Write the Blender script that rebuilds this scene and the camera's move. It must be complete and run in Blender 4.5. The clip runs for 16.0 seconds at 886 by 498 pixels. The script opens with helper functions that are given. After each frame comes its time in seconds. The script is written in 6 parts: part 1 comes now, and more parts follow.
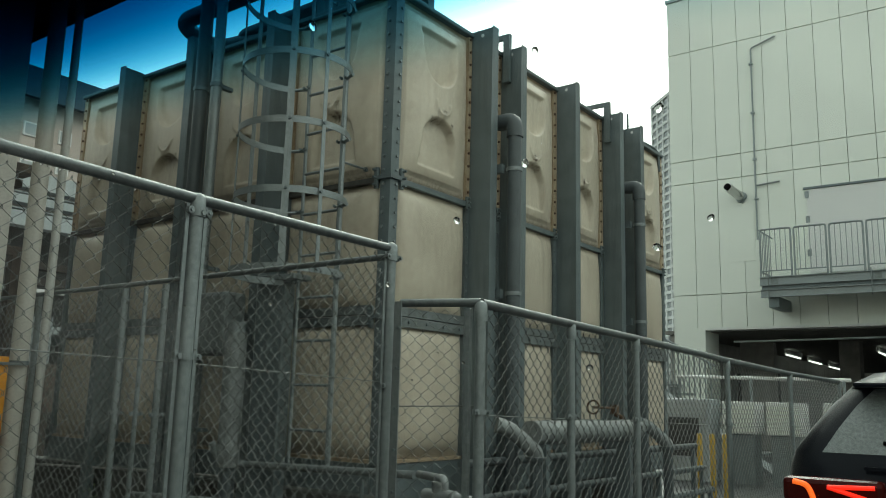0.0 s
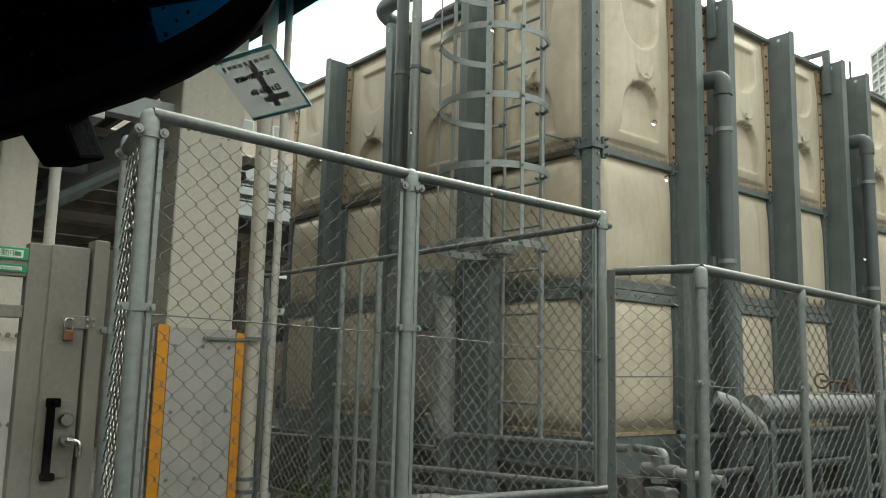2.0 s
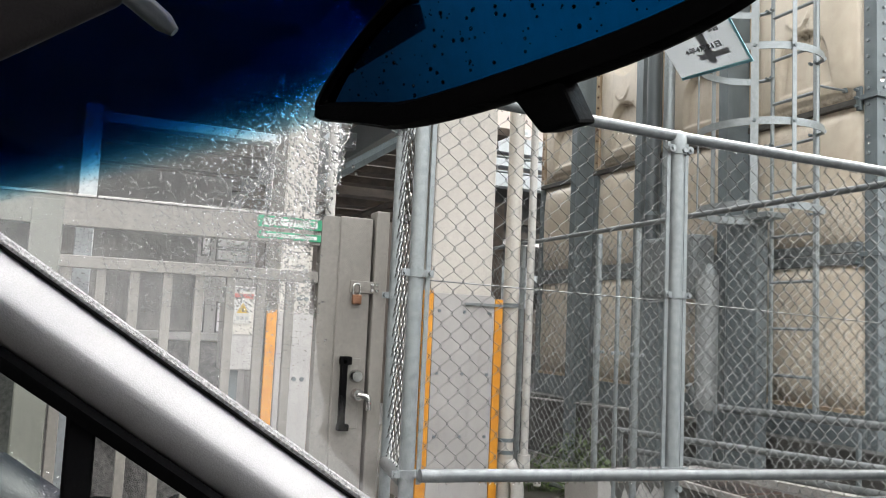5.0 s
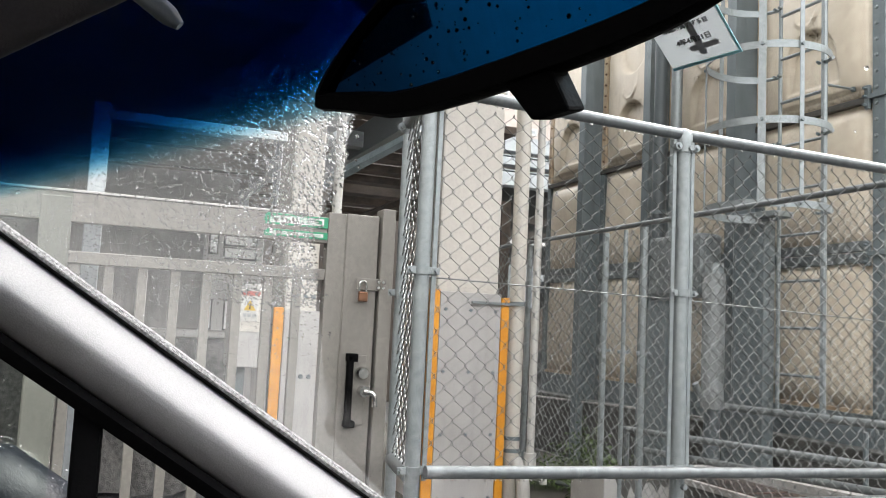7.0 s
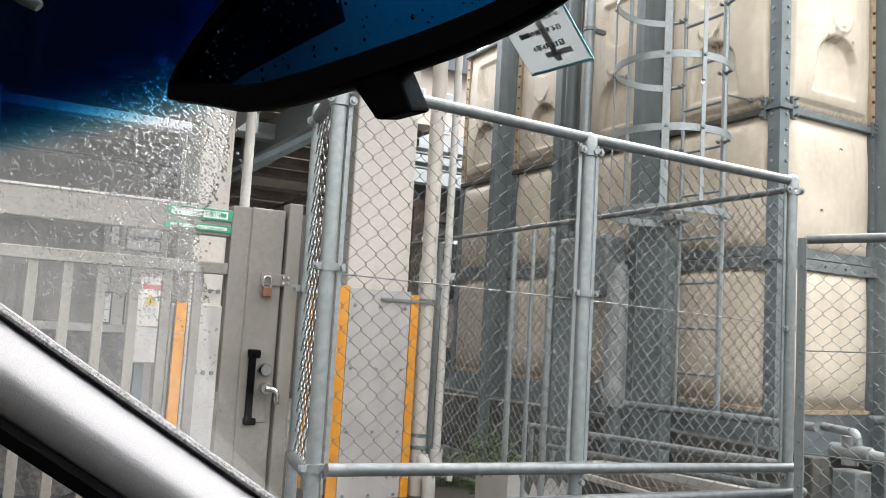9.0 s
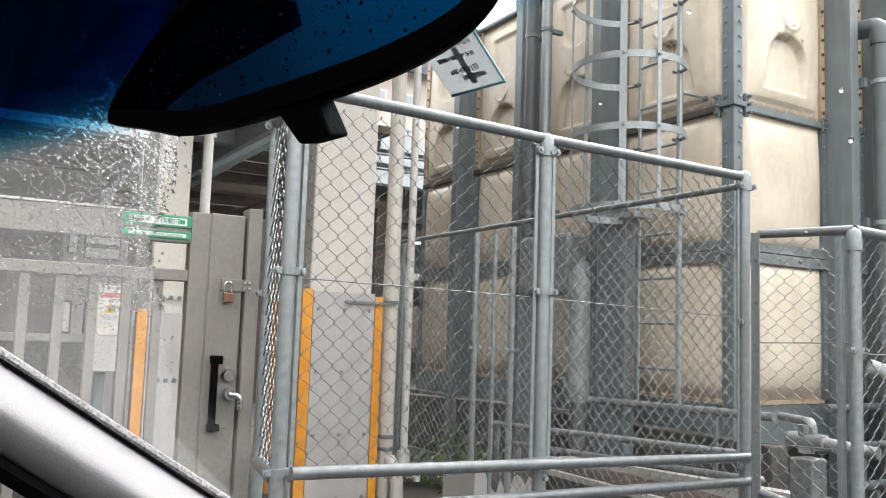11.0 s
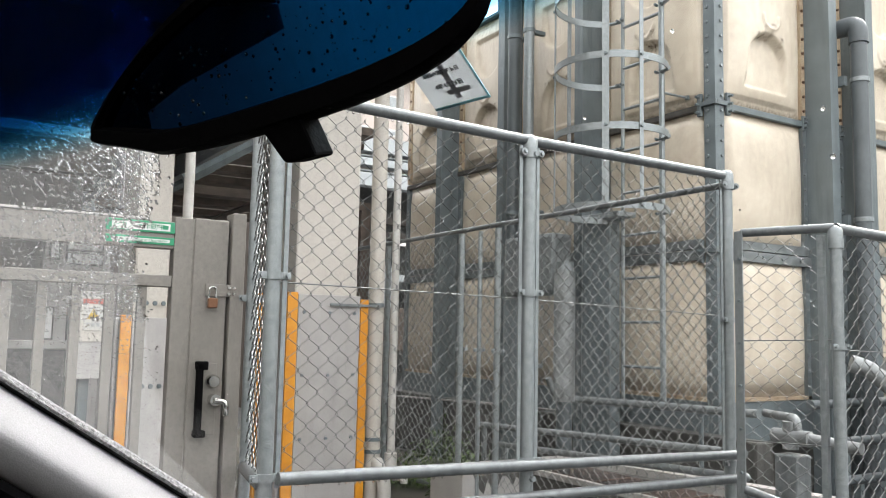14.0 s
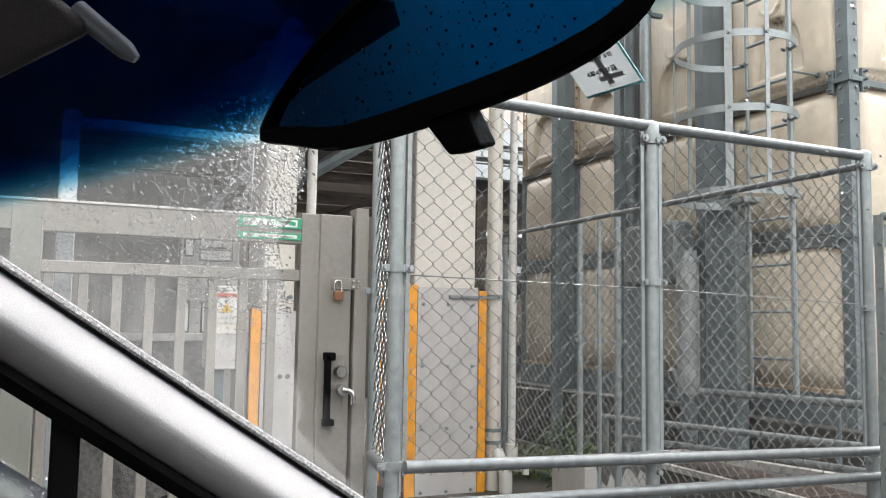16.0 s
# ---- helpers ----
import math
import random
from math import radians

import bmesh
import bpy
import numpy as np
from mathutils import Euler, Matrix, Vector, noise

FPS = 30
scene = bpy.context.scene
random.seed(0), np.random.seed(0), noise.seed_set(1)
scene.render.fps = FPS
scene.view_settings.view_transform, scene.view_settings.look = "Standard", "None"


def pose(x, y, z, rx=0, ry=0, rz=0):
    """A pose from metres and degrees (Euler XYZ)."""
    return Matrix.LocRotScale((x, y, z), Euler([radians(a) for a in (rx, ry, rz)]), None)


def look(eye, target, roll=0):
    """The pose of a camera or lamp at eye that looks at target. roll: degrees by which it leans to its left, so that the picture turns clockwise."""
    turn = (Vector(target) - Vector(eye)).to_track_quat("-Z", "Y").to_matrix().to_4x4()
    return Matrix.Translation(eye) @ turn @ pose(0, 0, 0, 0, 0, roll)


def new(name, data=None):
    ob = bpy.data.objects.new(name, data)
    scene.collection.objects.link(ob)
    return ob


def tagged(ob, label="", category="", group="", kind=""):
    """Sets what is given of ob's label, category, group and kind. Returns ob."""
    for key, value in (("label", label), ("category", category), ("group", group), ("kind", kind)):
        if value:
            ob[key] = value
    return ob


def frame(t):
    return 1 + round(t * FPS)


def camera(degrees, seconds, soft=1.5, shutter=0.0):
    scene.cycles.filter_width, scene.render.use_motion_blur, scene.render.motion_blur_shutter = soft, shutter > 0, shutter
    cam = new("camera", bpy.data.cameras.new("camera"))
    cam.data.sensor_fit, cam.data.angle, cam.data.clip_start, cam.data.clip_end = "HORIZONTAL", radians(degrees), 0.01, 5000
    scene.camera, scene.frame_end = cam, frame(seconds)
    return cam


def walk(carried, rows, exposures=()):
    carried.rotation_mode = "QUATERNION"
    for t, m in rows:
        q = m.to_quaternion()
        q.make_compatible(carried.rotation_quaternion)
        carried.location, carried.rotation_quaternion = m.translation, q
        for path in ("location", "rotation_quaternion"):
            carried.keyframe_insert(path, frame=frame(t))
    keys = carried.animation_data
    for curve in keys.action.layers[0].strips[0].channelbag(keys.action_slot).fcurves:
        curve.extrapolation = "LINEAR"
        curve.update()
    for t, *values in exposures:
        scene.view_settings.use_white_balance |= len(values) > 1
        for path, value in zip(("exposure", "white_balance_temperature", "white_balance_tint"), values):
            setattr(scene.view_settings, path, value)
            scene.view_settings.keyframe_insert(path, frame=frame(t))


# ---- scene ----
cam = camera(56.2, 16.0, soft=0.9, shutter=0.0)
PATH = [
    (0, (-0.367, -0.457, 1.38), (-1.544, 1.119, 1.737), 1.5),
    (0.5, (-0.384, -0.458, 1.384), (-1.625, 1.07, 1.733), 1.6),
    (1, (-0.405, -0.447, 1.377), (-1.747, 0.998, 1.708), 1.6),
    (1.5, (-0.414, -0.467, 1.358), (-1.852, 0.888, 1.669), 1.7),
    (2, (-0.433, -0.463, 1.358), (-1.957, 0.799, 1.648), 1.4),
    (2.5, (-0.439, -0.471, 1.363), (-2.03, 0.709, 1.637), 1.4),
    (3, (-0.467, -0.47, 1.368), (-2.117, 0.631, 1.622), 1.6),
    (3.5, (-0.45, -0.489, 1.359), (-2.171, 0.502, 1.593), 1.9),
    (4, (-0.452, -0.514, 1.354), (-2.242, 0.354, 1.565), 2.4),
    (4.5, (-0.463, -0.521, 1.353), (-2.292, 0.264, 1.548), 2.5),
    (7, (-0.454, -0.52, 1.347), (-2.296, 0.234, 1.536), 2.8),
    (7.5, (-0.458, -0.518, 1.346), (-2.296, 0.246, 1.537), 3.0),
    (8, (-0.457, -0.518, 1.345), (-2.277, 0.288, 1.536), 3.2),
    (8.5, (-0.46, -0.509, 1.351), (-2.247, 0.368, 1.541), 3.4),
    (9, (-0.446, -0.501, 1.349), (-2.2, 0.441, 1.542), 3.4),
    (11.5, (-0.418, -0.5, 1.352), (-2.126, 0.522, 1.546), 1.8),
    (12, (-0.419, -0.5, 1.353), (-2.123, 0.53, 1.537), 1.6),
    (12.5, (-0.416, -0.498, 1.352), (-2.112, 0.547, 1.532), 1.5),
    (13, (-0.42, -0.502, 1.355), (-2.104, 0.561, 1.539), 1.5),
    (13.5, (-0.416, -0.501, 1.354), (-2.093, 0.572, 1.548), 1.4),
    (14, (-0.418, -0.501, 1.356), (-2.111, 0.545, 1.557), 1.2),
    (14.5, (-0.417, -0.509, 1.356), (-2.144, 0.479, 1.555), 1.2),
    (15, (-0.419, -0.508, 1.356), (-2.18, 0.419, 1.551), 1.1),
    (15.5, (-0.426, -0.514, 1.354), (-2.223, 0.344, 1.541), 0.9),
    (16, (-0.421, -0.517, 1.354), (-2.244, 0.286, 1.53), 0.9),
]
EXPOSURE = [(0.0, -2.15, 6600, -12), (0.7, -2.15, 6650, -11), (1.5, -1.78, 7000, -4), (2.3, -1.26, 7250, -4), (3.5, -0.70, 6800, 8), (4.2, -0.28, 6620, 10), (7.0, -0.25, 6620, 10), (13.0, -0.25, 6620, 10), (14.0, -0.36, 6620, 10), (14.8, -0.27, 6620, 10), (16.0, -0.25, 6620, 10)]
walk(cam, [(t, look(e, g, r)) for t, e, g, r in PATH], EXPOSURE)

# ---- light: a bright overcast sky ----
world = bpy.data.worlds.new("overcast_sky")
scene.world = world
world.use_nodes = True
wn, wl = world.node_tree.nodes, world.node_tree.links
sky = wn.new("ShaderNodeTexSky")
sky.sky_type = "NISHITA"
sky.sun_disc = False
sky.sun_elevation = radians(48)
sky.sun_rotation = radians(-20)
sky.air_density, sky.dust_density, sky.ozone_density = 1.0, 3.0, 1.0
grey = wn.new("ShaderNodeHueSaturation")
grey.inputs["Saturation"].default_value = 0.12
wl.new(sky.outputs["Color"], grey.inputs["Color"])
wl.new(grey.outputs["Color"], wn["Background"].inputs["Color"])
grey.inputs["Value"].default_value = 9.0
wn["Background"].inputs["Strength"].default_value = 0.15
sun = new("sun", bpy.data.lights.new("sun", "SUN"))
sun.data.energy, sun.data.angle, sun.data.color = 0.9, radians(60), (1.0, 0.97, 0.93)
sun.matrix_world = look((0, 0, 0), (-0.7, 0.3, -0.8))


# ---- materials ----
def nodes_of(name):
    m = bpy.data.materials.new(name)
    m.use_nodes = True
    t = m.node_tree
    return m, t.nodes, t.links, t.nodes["Principled BSDF"]


def surface(name, colour, rough=0.5, metal=0.0, second=None, scale=6.0, grain=60.0, bump=0.15, streak=0.0,
            streak_colour=None, spread=0.12, coat=0.0, per_piece=0.0, spec=0.5):
    """A two-scale noise material: large blotches towards `second`, fine grain, optional vertical streaks."""
    m, n, l, p = nodes_of(name)
    second = second or tuple(c * (1 - spread * 1.6) for c in colour)
    co = n.new("ShaderNodeTexCoord")
    a = n.new("ShaderNodeTexNoise")
    a.inputs["Scale"].default_value, a.inputs["Detail"].default_value = scale, 5
    b = n.new("ShaderNodeTexNoise")
    b.inputs["Scale"].default_value, b.inputs["Detail"].default_value = grain, 4
    geo = n.new("ShaderNodeNewGeometry")
    for x in (a, b):
        l.new(geo.outputs["Position"], x.inputs["Vector"])
    ramp = n.new("ShaderNodeValToRGB")
    ramp.color_ramp.elements[0].position, ramp.color_ramp.elements[1].position = 0.35, 0.68
    ramp.color_ramp.elements[0].color = (*second, 1)
    ramp.color_ramp.elements[1].color = (*colour, 1)
    l.new(a.outputs["Fac"], ramp.inputs["Fac"])
    out = ramp.outputs["Color"]
    mix = n.new("ShaderNodeMix")
    mix.data_type, mix.blend_type = "RGBA", "OVERLAY"
    mix.inputs["Factor"].default_value = 0.25
    l.new(out, mix.inputs["A"])
    l.new(b.outputs["Fac"], mix.inputs["B"])
    out = mix.outputs["Result"]
    if streak:
        mp = n.new("ShaderNodeMapping")
        mp.inputs["Scale"].default_value = (14, 14, 0.9)
        l.new(geo.outputs["Position"], mp.inputs["Vector"])
        s = n.new("ShaderNodeTexNoise")
        s.inputs["Scale"].default_value, s.inputs["Detail"].default_value = 1.6, 6
        l.new(mp.outputs["Vector"], s.inputs["Vector"])
        r = n.new("ShaderNodeMapRange")
        r.inputs["From Min"].default_value, r.inputs["From Max"].default_value = 0.5, 0.72
        r.inputs["To Max"].default_value = streak
        l.new(s.outputs["Fac"], r.inputs["Value"])
        k = n.new("ShaderNodeMix")
        k.data_type = "RGBA"
        l.new(r.outputs["Result"], k.inputs["Factor"])
        l.new(out, k.inputs["A"])
        k.inputs["B"].default_value = (*(streak_colour or tuple(c * 0.45 for c in colour)), 1)
        out = k.outputs["Result"]
    if per_piece:
        ob = n.new("ShaderNodeObjectInfo")
        hv = n.new("ShaderNodeHueSaturation")
        r = n.new("ShaderNodeMapRange")
        r.inputs["To Min"].default_value, r.inputs["To Max"].default_value = 1 - per_piece, 1 + per_piece
        l.new(ob.outputs["Random"], r.inputs["Value"])
        l.new(r.outputs["Result"], hv.inputs["Value"])
        l.new(out, hv.inputs["Color"])
        out = hv.outputs["Color"]
    l.new(out, p.inputs["Base Color"])
    rr = n.new("ShaderNodeMapRange")
    rr.inputs["To Min"].default_value, rr.inputs["To Max"].default_value = max(0.03, rough - 0.12), min(1, rough + 0.12)
    l.new(a.outputs["Fac"], rr.inputs["Value"])
    l.new(rr.outputs["Result"], p.inputs["Roughness"])
    p.inputs["Metallic"].default_value = metal
    p.inputs["Specular IOR Level"].default_value = spec
    if coat:
        p.inputs["Coat Weight"].default_value, p.inputs["Coat Roughness"].default_value = coat, 0.05
    if bump:
        bp = n.new("ShaderNodeBump")
        bp.inputs["Strength"].default_value, bp.inputs["Distance"].default_value = bump, 0.01
        l.new(b.outputs["Fac"], bp.inputs["Height"])
        l.new(bp.outputs["Normal"], p.inputs["Normal"])
    return m


def glow(name, colour, strength):
    m, n, l, p = nodes_of(name)
    p.inputs["Base Color"].default_value = (*colour, 1)
    p.inputs["Emission Color"].default_value = (*colour, 1)
    p.inputs["Emission Strength"].default_value = strength
    return m


def clear_glass(name, tint=(1, 1, 1), band=None, gloss=0.06):
    """A pane: clear, with weak gloss; band = (from, to, colour) tints the upper part along a curved edge."""
    m, n, l, p = nodes_of(name)
    n.remove(p)
    out = n["Material Output"]
    tr, gl, mx = n.new("ShaderNodeBsdfTransparent"), n.new("ShaderNodeBsdfGlossy"), n.new("ShaderNodeMixShader")
    gl.inputs["Roughness"].default_value = 0.02
    tr.inputs["Color"].default_value = (*tint, 1)
    if band:
        geo, sep = n.new("ShaderNodeNewGeometry"), n.new("ShaderNodeSeparateXYZ")
        l.new(geo.outputs["Position"], sep.inputs["Vector"])
        r = n.new("ShaderNodeMapRange")
        r.interpolation_type = "SMOOTHSTEP"
        r.inputs["From Min"].default_value, r.inputs["From Max"].default_value = band[0], band[1]
        side, square, tilt = n.new("ShaderNodeMath"), n.new("ShaderNodeMath"), n.new("ShaderNodeMath")
        side.operation, side.inputs[1].default_value = "ADD", 1.05
        square.operation, square.inputs[1].default_value = "POWER", 2.0
        tilt.operation, tilt.inputs[1].default_value = "MULTIPLY_ADD", 0.125
        l.new(sep.outputs["X"], side.inputs[0])
        l.new(side.outputs["Value"], square.inputs[0])
        l.new(square.outputs["Value"], tilt.inputs[0])
        l.new(sep.outputs["Z"], tilt.inputs[2])
        l.new(tilt.outputs["Value"], r.inputs["Value"])
        # the fade is broad at the passenger's side and short towards the driver
        fade = n.new("ShaderNodeMapRange")
        fade.inputs["From Min"].default_value, fade.inputs["From Max"].default_value = -1.15, -0.6
        fade.inputs["To Min"].default_value, fade.inputs["To Max"].default_value = band[1], band[0] + 0.026
        l.new(sep.outputs["X"], fade.inputs["Value"])
        l.new(fade.outputs["Result"], r.inputs["From Max"])
        both = n.new("ShaderNodeCombineColor")
        for name, c in zip(("Red", "Green", "Blue"), band[2]):
            pw = n.new("ShaderNodeMath")
            pw.operation = "POWER"
            pw.inputs[0].default_value = c
            l.new(r.outputs["Result"], pw.inputs[1])
            l.new(pw.outputs["Value"], both.inputs[name])
        l.new(both.outputs["Color"], tr.inputs["Color"])
    fr = n.new("ShaderNodeFresnel")
    fr.inputs["IOR"].default_value = 1.45
    sc = n.new("ShaderNodeMath")
    sc.operation = "MULTIPLY"
    sc.inputs[1].default_value = gloss / 0.06
    l.new(fr.outputs["Fac"], sc.inputs[0])
    l.new(sc.outputs["Value"], mx.inputs["Fac"])
    l.new(tr.outputs["BSDF"], mx.inputs[1])
    l.new(gl.outputs["BSDF"], mx.inputs[2])
    l.new(mx.outputs["Shader"], out.inputs["Surface"])
    return m


CREAM = surface("aged_cream_frp", (0.66, 0.59, 0.475), 0.34, second=(0.53, 0.465, 0.365), scale=2.3, grain=22, bump=0.02,
                streak=0.2, streak_colour=(0.30, 0.22, 0.14), per_piece=0.07)
# drips of rust and dirt, plus painted edge shade, laid on the panels as a mesh attribute
_n, _l = CREAM.node_tree.nodes, CREAM.node_tree.links
_a, _k, _z = _n.new("ShaderNodeAttribute"), _n.new("ShaderNodeMix"), _n.new("ShaderNodeTexNoise")
_a.attribute_name, _k.data_type = "stain_shade", "RGBA"
_z.inputs["Scale"].default_value, _z.inputs["Detail"].default_value = 45, 5
_g, _w = _n.new("ShaderNodeNewGeometry"), _n.new("ShaderNodeMath")
_w.operation, _w.use_clamp = "MULTIPLY", True
_s = _n.new("ShaderNodeMapRange")
_s.inputs["From Min"].default_value, _s.inputs["From Max"].default_value, _s.inputs["To Max"].default_value = 0.3, 0.7, 1.4
_l.new(_g.outputs["Position"], _z.inputs["Vector"])
_l.new(_z.outputs["Fac"], _s.inputs["Value"])
_l.new(_a.outputs["Fac"], _w.inputs[0])
_l.new(_s.outputs["Result"], _w.inputs[1])
_b = _n["Principled BSDF"].inputs["Base Color"]
_l.new(_b.links[0].from_socket, _k.inputs["A"])
_k.inputs["B"].default_value = (0.10, 0.065, 0.04, 1)
_l.new(_w.outputs["Value"], _k.inputs["Factor"])
_l.new(_k.outputs["Result"], _b)
CREAM_EDGE = surface("cream_flange", (0.52, 0.43, 0.30), 0.5, second=(0.38, 0.29, 0.20), scale=9, streak=0.5,
                     streak_colour=(0.2, 0.12, 0.06))
GALV = surface("weathered_galvanised_steel", (0.30, 0.33, 0.335), 0.42, 0.4, second=(0.225, 0.25, 0.255), scale=48, grain=260,
               bump=0.08, streak=0.25, streak_colour=(0.16, 0.17, 0.17))
GALV_RAIL = surface("wet_galvanised_rail", (0.185, 0.202, 0.206), 0.42, 0.5, second=(0.125, 0.137, 0.14), scale=40, grain=240, bump=0.08, streak=0.2,
                    streak_colour=(0.2, 0.2, 0.2))
# shade put into the colour of the joint angle on the tank's short side
SHADE_ANGLE = surface("shaded_joint_angle", (0.085, 0.08, 0.07), 0.55, 0.1, second=(0.05, 0.046, 0.04), scale=18, grain=120, bump=0.1)
GALV_MID = surface("damp_galvanised_pipe", (0.225, 0.247, 0.25), 0.45, 0.25, second=(0.15, 0.168, 0.17), scale=20, grain=140, bump=0.08,
                   streak=0.3, streak_colour=(0.09, 0.09, 0.085))
GALV_DARK = surface("painted_grey_steel", (0.17, 0.203, 0.212), 0.45, 0.1, second=(0.13, 0.157, 0.165), scale=7, grain=120,
                    bump=0.06, streak=0.4, streak_colour=(0.08, 0.085, 0.085))
WIRE = surface("galvanised_wire", (0.235, 0.245, 0.24), 0.42, 0.45, second=(0.13, 0.136, 0.132), scale=40, bump=0)
PIPE = surface("grey_pvc_pipe", (0.105, 0.122, 0.13), 0.45, 0.0, second=(0.08, 0.094, 0.10), scale=6, streak=0.3)
LAGGING = surface("metal_pipe_lagging", (0.31, 0.33, 0.33), 0.5, 0.25, second=(0.19, 0.20, 0.20), scale=8, streak=0.3)
RUST = surface("rusty_bolt", (0.17, 0.10, 0.06), 0.7, 0.3, second=(0.09, 0.06, 0.04), scale=40)
ASPHALT = surface("wet_asphalt", (0.06, 0.06, 0.062), 0.35, second=(0.04, 0.04, 0.042), scale=1.3, grain=220, bump=0.5)
DAMP = surface("wet_dark_concrete", (0.10, 0.098, 0.09), 0.5, second=(0.05, 0.05, 0.046), scale=4, grain=150, bump=0.3, streak=0.6,
               streak_colour=(0.04, 0.042, 0.036))
CONCRETE = surface("damp_concrete", (0.25, 0.24, 0.22), 0.6, second=(0.13, 0.125, 0.115), scale=3, grain=150, bump=0.3, streak=0.5,
                   streak_colour=(0.12, 0.11, 0.10))
WHITE_CONC = surface("pale_concrete", (0.46, 0.45, 0.43), 0.5, second=(0.33, 0.32, 0.30), scale=4, grain=150, bump=0.2)
TIMBER = surface("weathered_brown_timber", (0.14, 0.108, 0.085), 0.7, second=(0.06, 0.048, 0.04), scale=7, grain=60, bump=0.2)
BROWN = surface("wet_brown_plate", (0.09, 0.06, 0.05), 0.07, second=(0.06, 0.045, 0.038), scale=2.5, grain=90, bump=0.1)
BALLAST = surface("wet_ballast", (0.11, 0.105, 0.10), 0.6, second=(0.045, 0.044, 0.042), scale=34, grain=120, bump=0.8)
SOIL = surface("dark_soil", (0.07, 0.06, 0.045), 0.8, second=(0.04, 0.04, 0.03), scale=5, grain=120, bump=0.8)
BEIGE = surface("beige_painted_column", (0.54, 0.51, 0.455), 0.45, second=(0.50, 0.47, 0.415), scale=2, grain=70, bump=0.04, streak=0.15)
DOWNPIPE = surface("off_white_pvc", (0.56, 0.55, 0.52), 0.4, second=(0.49, 0.475, 0.44), scale=9, grain=60, bump=0.02, streak=0.25)
BOARD = surface("grey_cement_board", (0.44, 0.425, 0.405), 0.55, second=(0.38, 0.367, 0.35), scale=5, grain=120, bump=0.08, streak=0.2)
ORANGE = surface("orange_reflective_strip", (0.75, 0.33, 0.03), 0.4, second=(0.62, 0.25, 0.02), scale=12, bump=0.02)
STEEL_GATE = surface("warm_grey_gate_paint", (0.235, 0.22, 0.195), 0.42, 0.0, second=(0.20, 0.187, 0.166), scale=3, grain=90, bump=0.03, streak=0.15)
WHITE_WALL = surface("white_wall_panel", (0.84, 0.87, 0.80), 0.5, second=(0.80, 0.83, 0.765), scale=0.6, grain=40, bump=0.03, streak=0.12,
                     streak_colour=(0.62, 0.65, 0.6), per_piece=0.02)
JOINT = surface("grey_joint", (0.36, 0.37, 0.36), 0.7)
# dark frames and grilles; also shade painted on soffits and deep bays
DARK = surface("dark_void_shade", (0.06, 0.062, 0.06), 0.7, second=(0.04, 0.04, 0.04), scale=2)
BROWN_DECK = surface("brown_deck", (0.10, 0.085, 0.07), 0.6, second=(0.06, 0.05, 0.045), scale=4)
PALE_STEEL = surface("pale_grey_steel", (0.42, 0.45, 0.46), 0.45, 0.1, second=(0.36, 0.39, 0.4), scale=3, streak=0.2)
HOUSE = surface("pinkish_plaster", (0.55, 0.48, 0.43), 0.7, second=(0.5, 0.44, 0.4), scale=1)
ROOF = surface("slate_roof", (0.10, 0.11, 0.13), 0.5, second=(0.07, 0.08, 0.1), scale=3)
# wet car glass; the sky's reflection is put into its grey base colour
WET_GLASS_SKY = surface("wet_glass_sky_grey", (0.26, 0.285, 0.285), 0.2, second=(0.18, 0.2, 0.2), scale=60, grain=300, bump=0.2)
TOWER_WIN = surface("hazy_window", (0.24, 0.27, 0.28), 0.4, scale=0.3, bump=0)
TOWER_WALL = surface("hazy_white_wall", (0.72, 0.74, 0.73), 0.7, scale=0.1, bump=0)
BRIGHT = surface("white_paint", (0.75, 0.75, 0.74), 0.4, second=(0.72, 0.72, 0.71), scale=3, grain=25, bump=0.02)
BLACK = surface("black_plastic", (0.004, 0.004, 0.0042), 0.7, second=(0.003, 0.003, 0.0032), scale=30, grain=300, bump=0.1, spec=0.03)
MATT_BLACK = surface("matt_black_trim", (0.005, 0.005, 0.0055), 0.7, scale=30, grain=300, bump=0.05, spec=0.04)
RUBBER = surface("wet_grey_rubber", (0.34, 0.34, 0.34), 0.4, second=(0.07, 0.07, 0.07), scale=300, grain=900, bump=0.6)
TRIM = surface("light_grey_trim", (0.24, 0.236, 0.242), 0.9, second=(0.23, 0.226, 0.232), scale=20, grain=500, bump=0.08)
LINING = surface("grey_headliner", (0.035, 0.031, 0.03), 0.9, scale=20, grain=600, bump=0.2)
CAR_PAINT = surface("dark_blue_car_paint", (0.006, 0.008, 0.013), 0.35, 0.0, scale=8, grain=260, bump=0.15, coat=0.05, spec=0.12)
BRASS = surface("tarnished_brass", (0.26, 0.13, 0.075), 0.45, 0.6, scale=40)
CHROME = surface("satin_chrome", (0.6, 0.6, 0.58), 0.2, 0.95, scale=30, bump=0)
RED_PAINT = surface("faded_red_print", (0.45, 0.13, 0.11), 0.5, bump=0)
GREEN = surface("green_sign", (0.03, 0.32, 0.16), 0.4, bump=0)
LEAF = surface("leaf_green", (0.07, 0.12, 0.03), 0.5, second=(0.10, 0.15, 0.04), scale=25, bump=0)
YELLOW = surface("yellow_paint", (0.55, 0.36, 0.04), 0.5, bump=0.03)
GLASS_WS = clear_glass("windscreen_glass", (0.96, 0.98, 0.97), (1.474, 1.517, (0.002, 0.05, 0.16)), 0.004)
GLASS_SIDE = clear_glass("side_glass", (0.90, 0.94, 0.92), None, 0.01)
LAMP_TUBE = glow("fluorescent_tube", (1.0, 1.0, 0.97), 6.0)
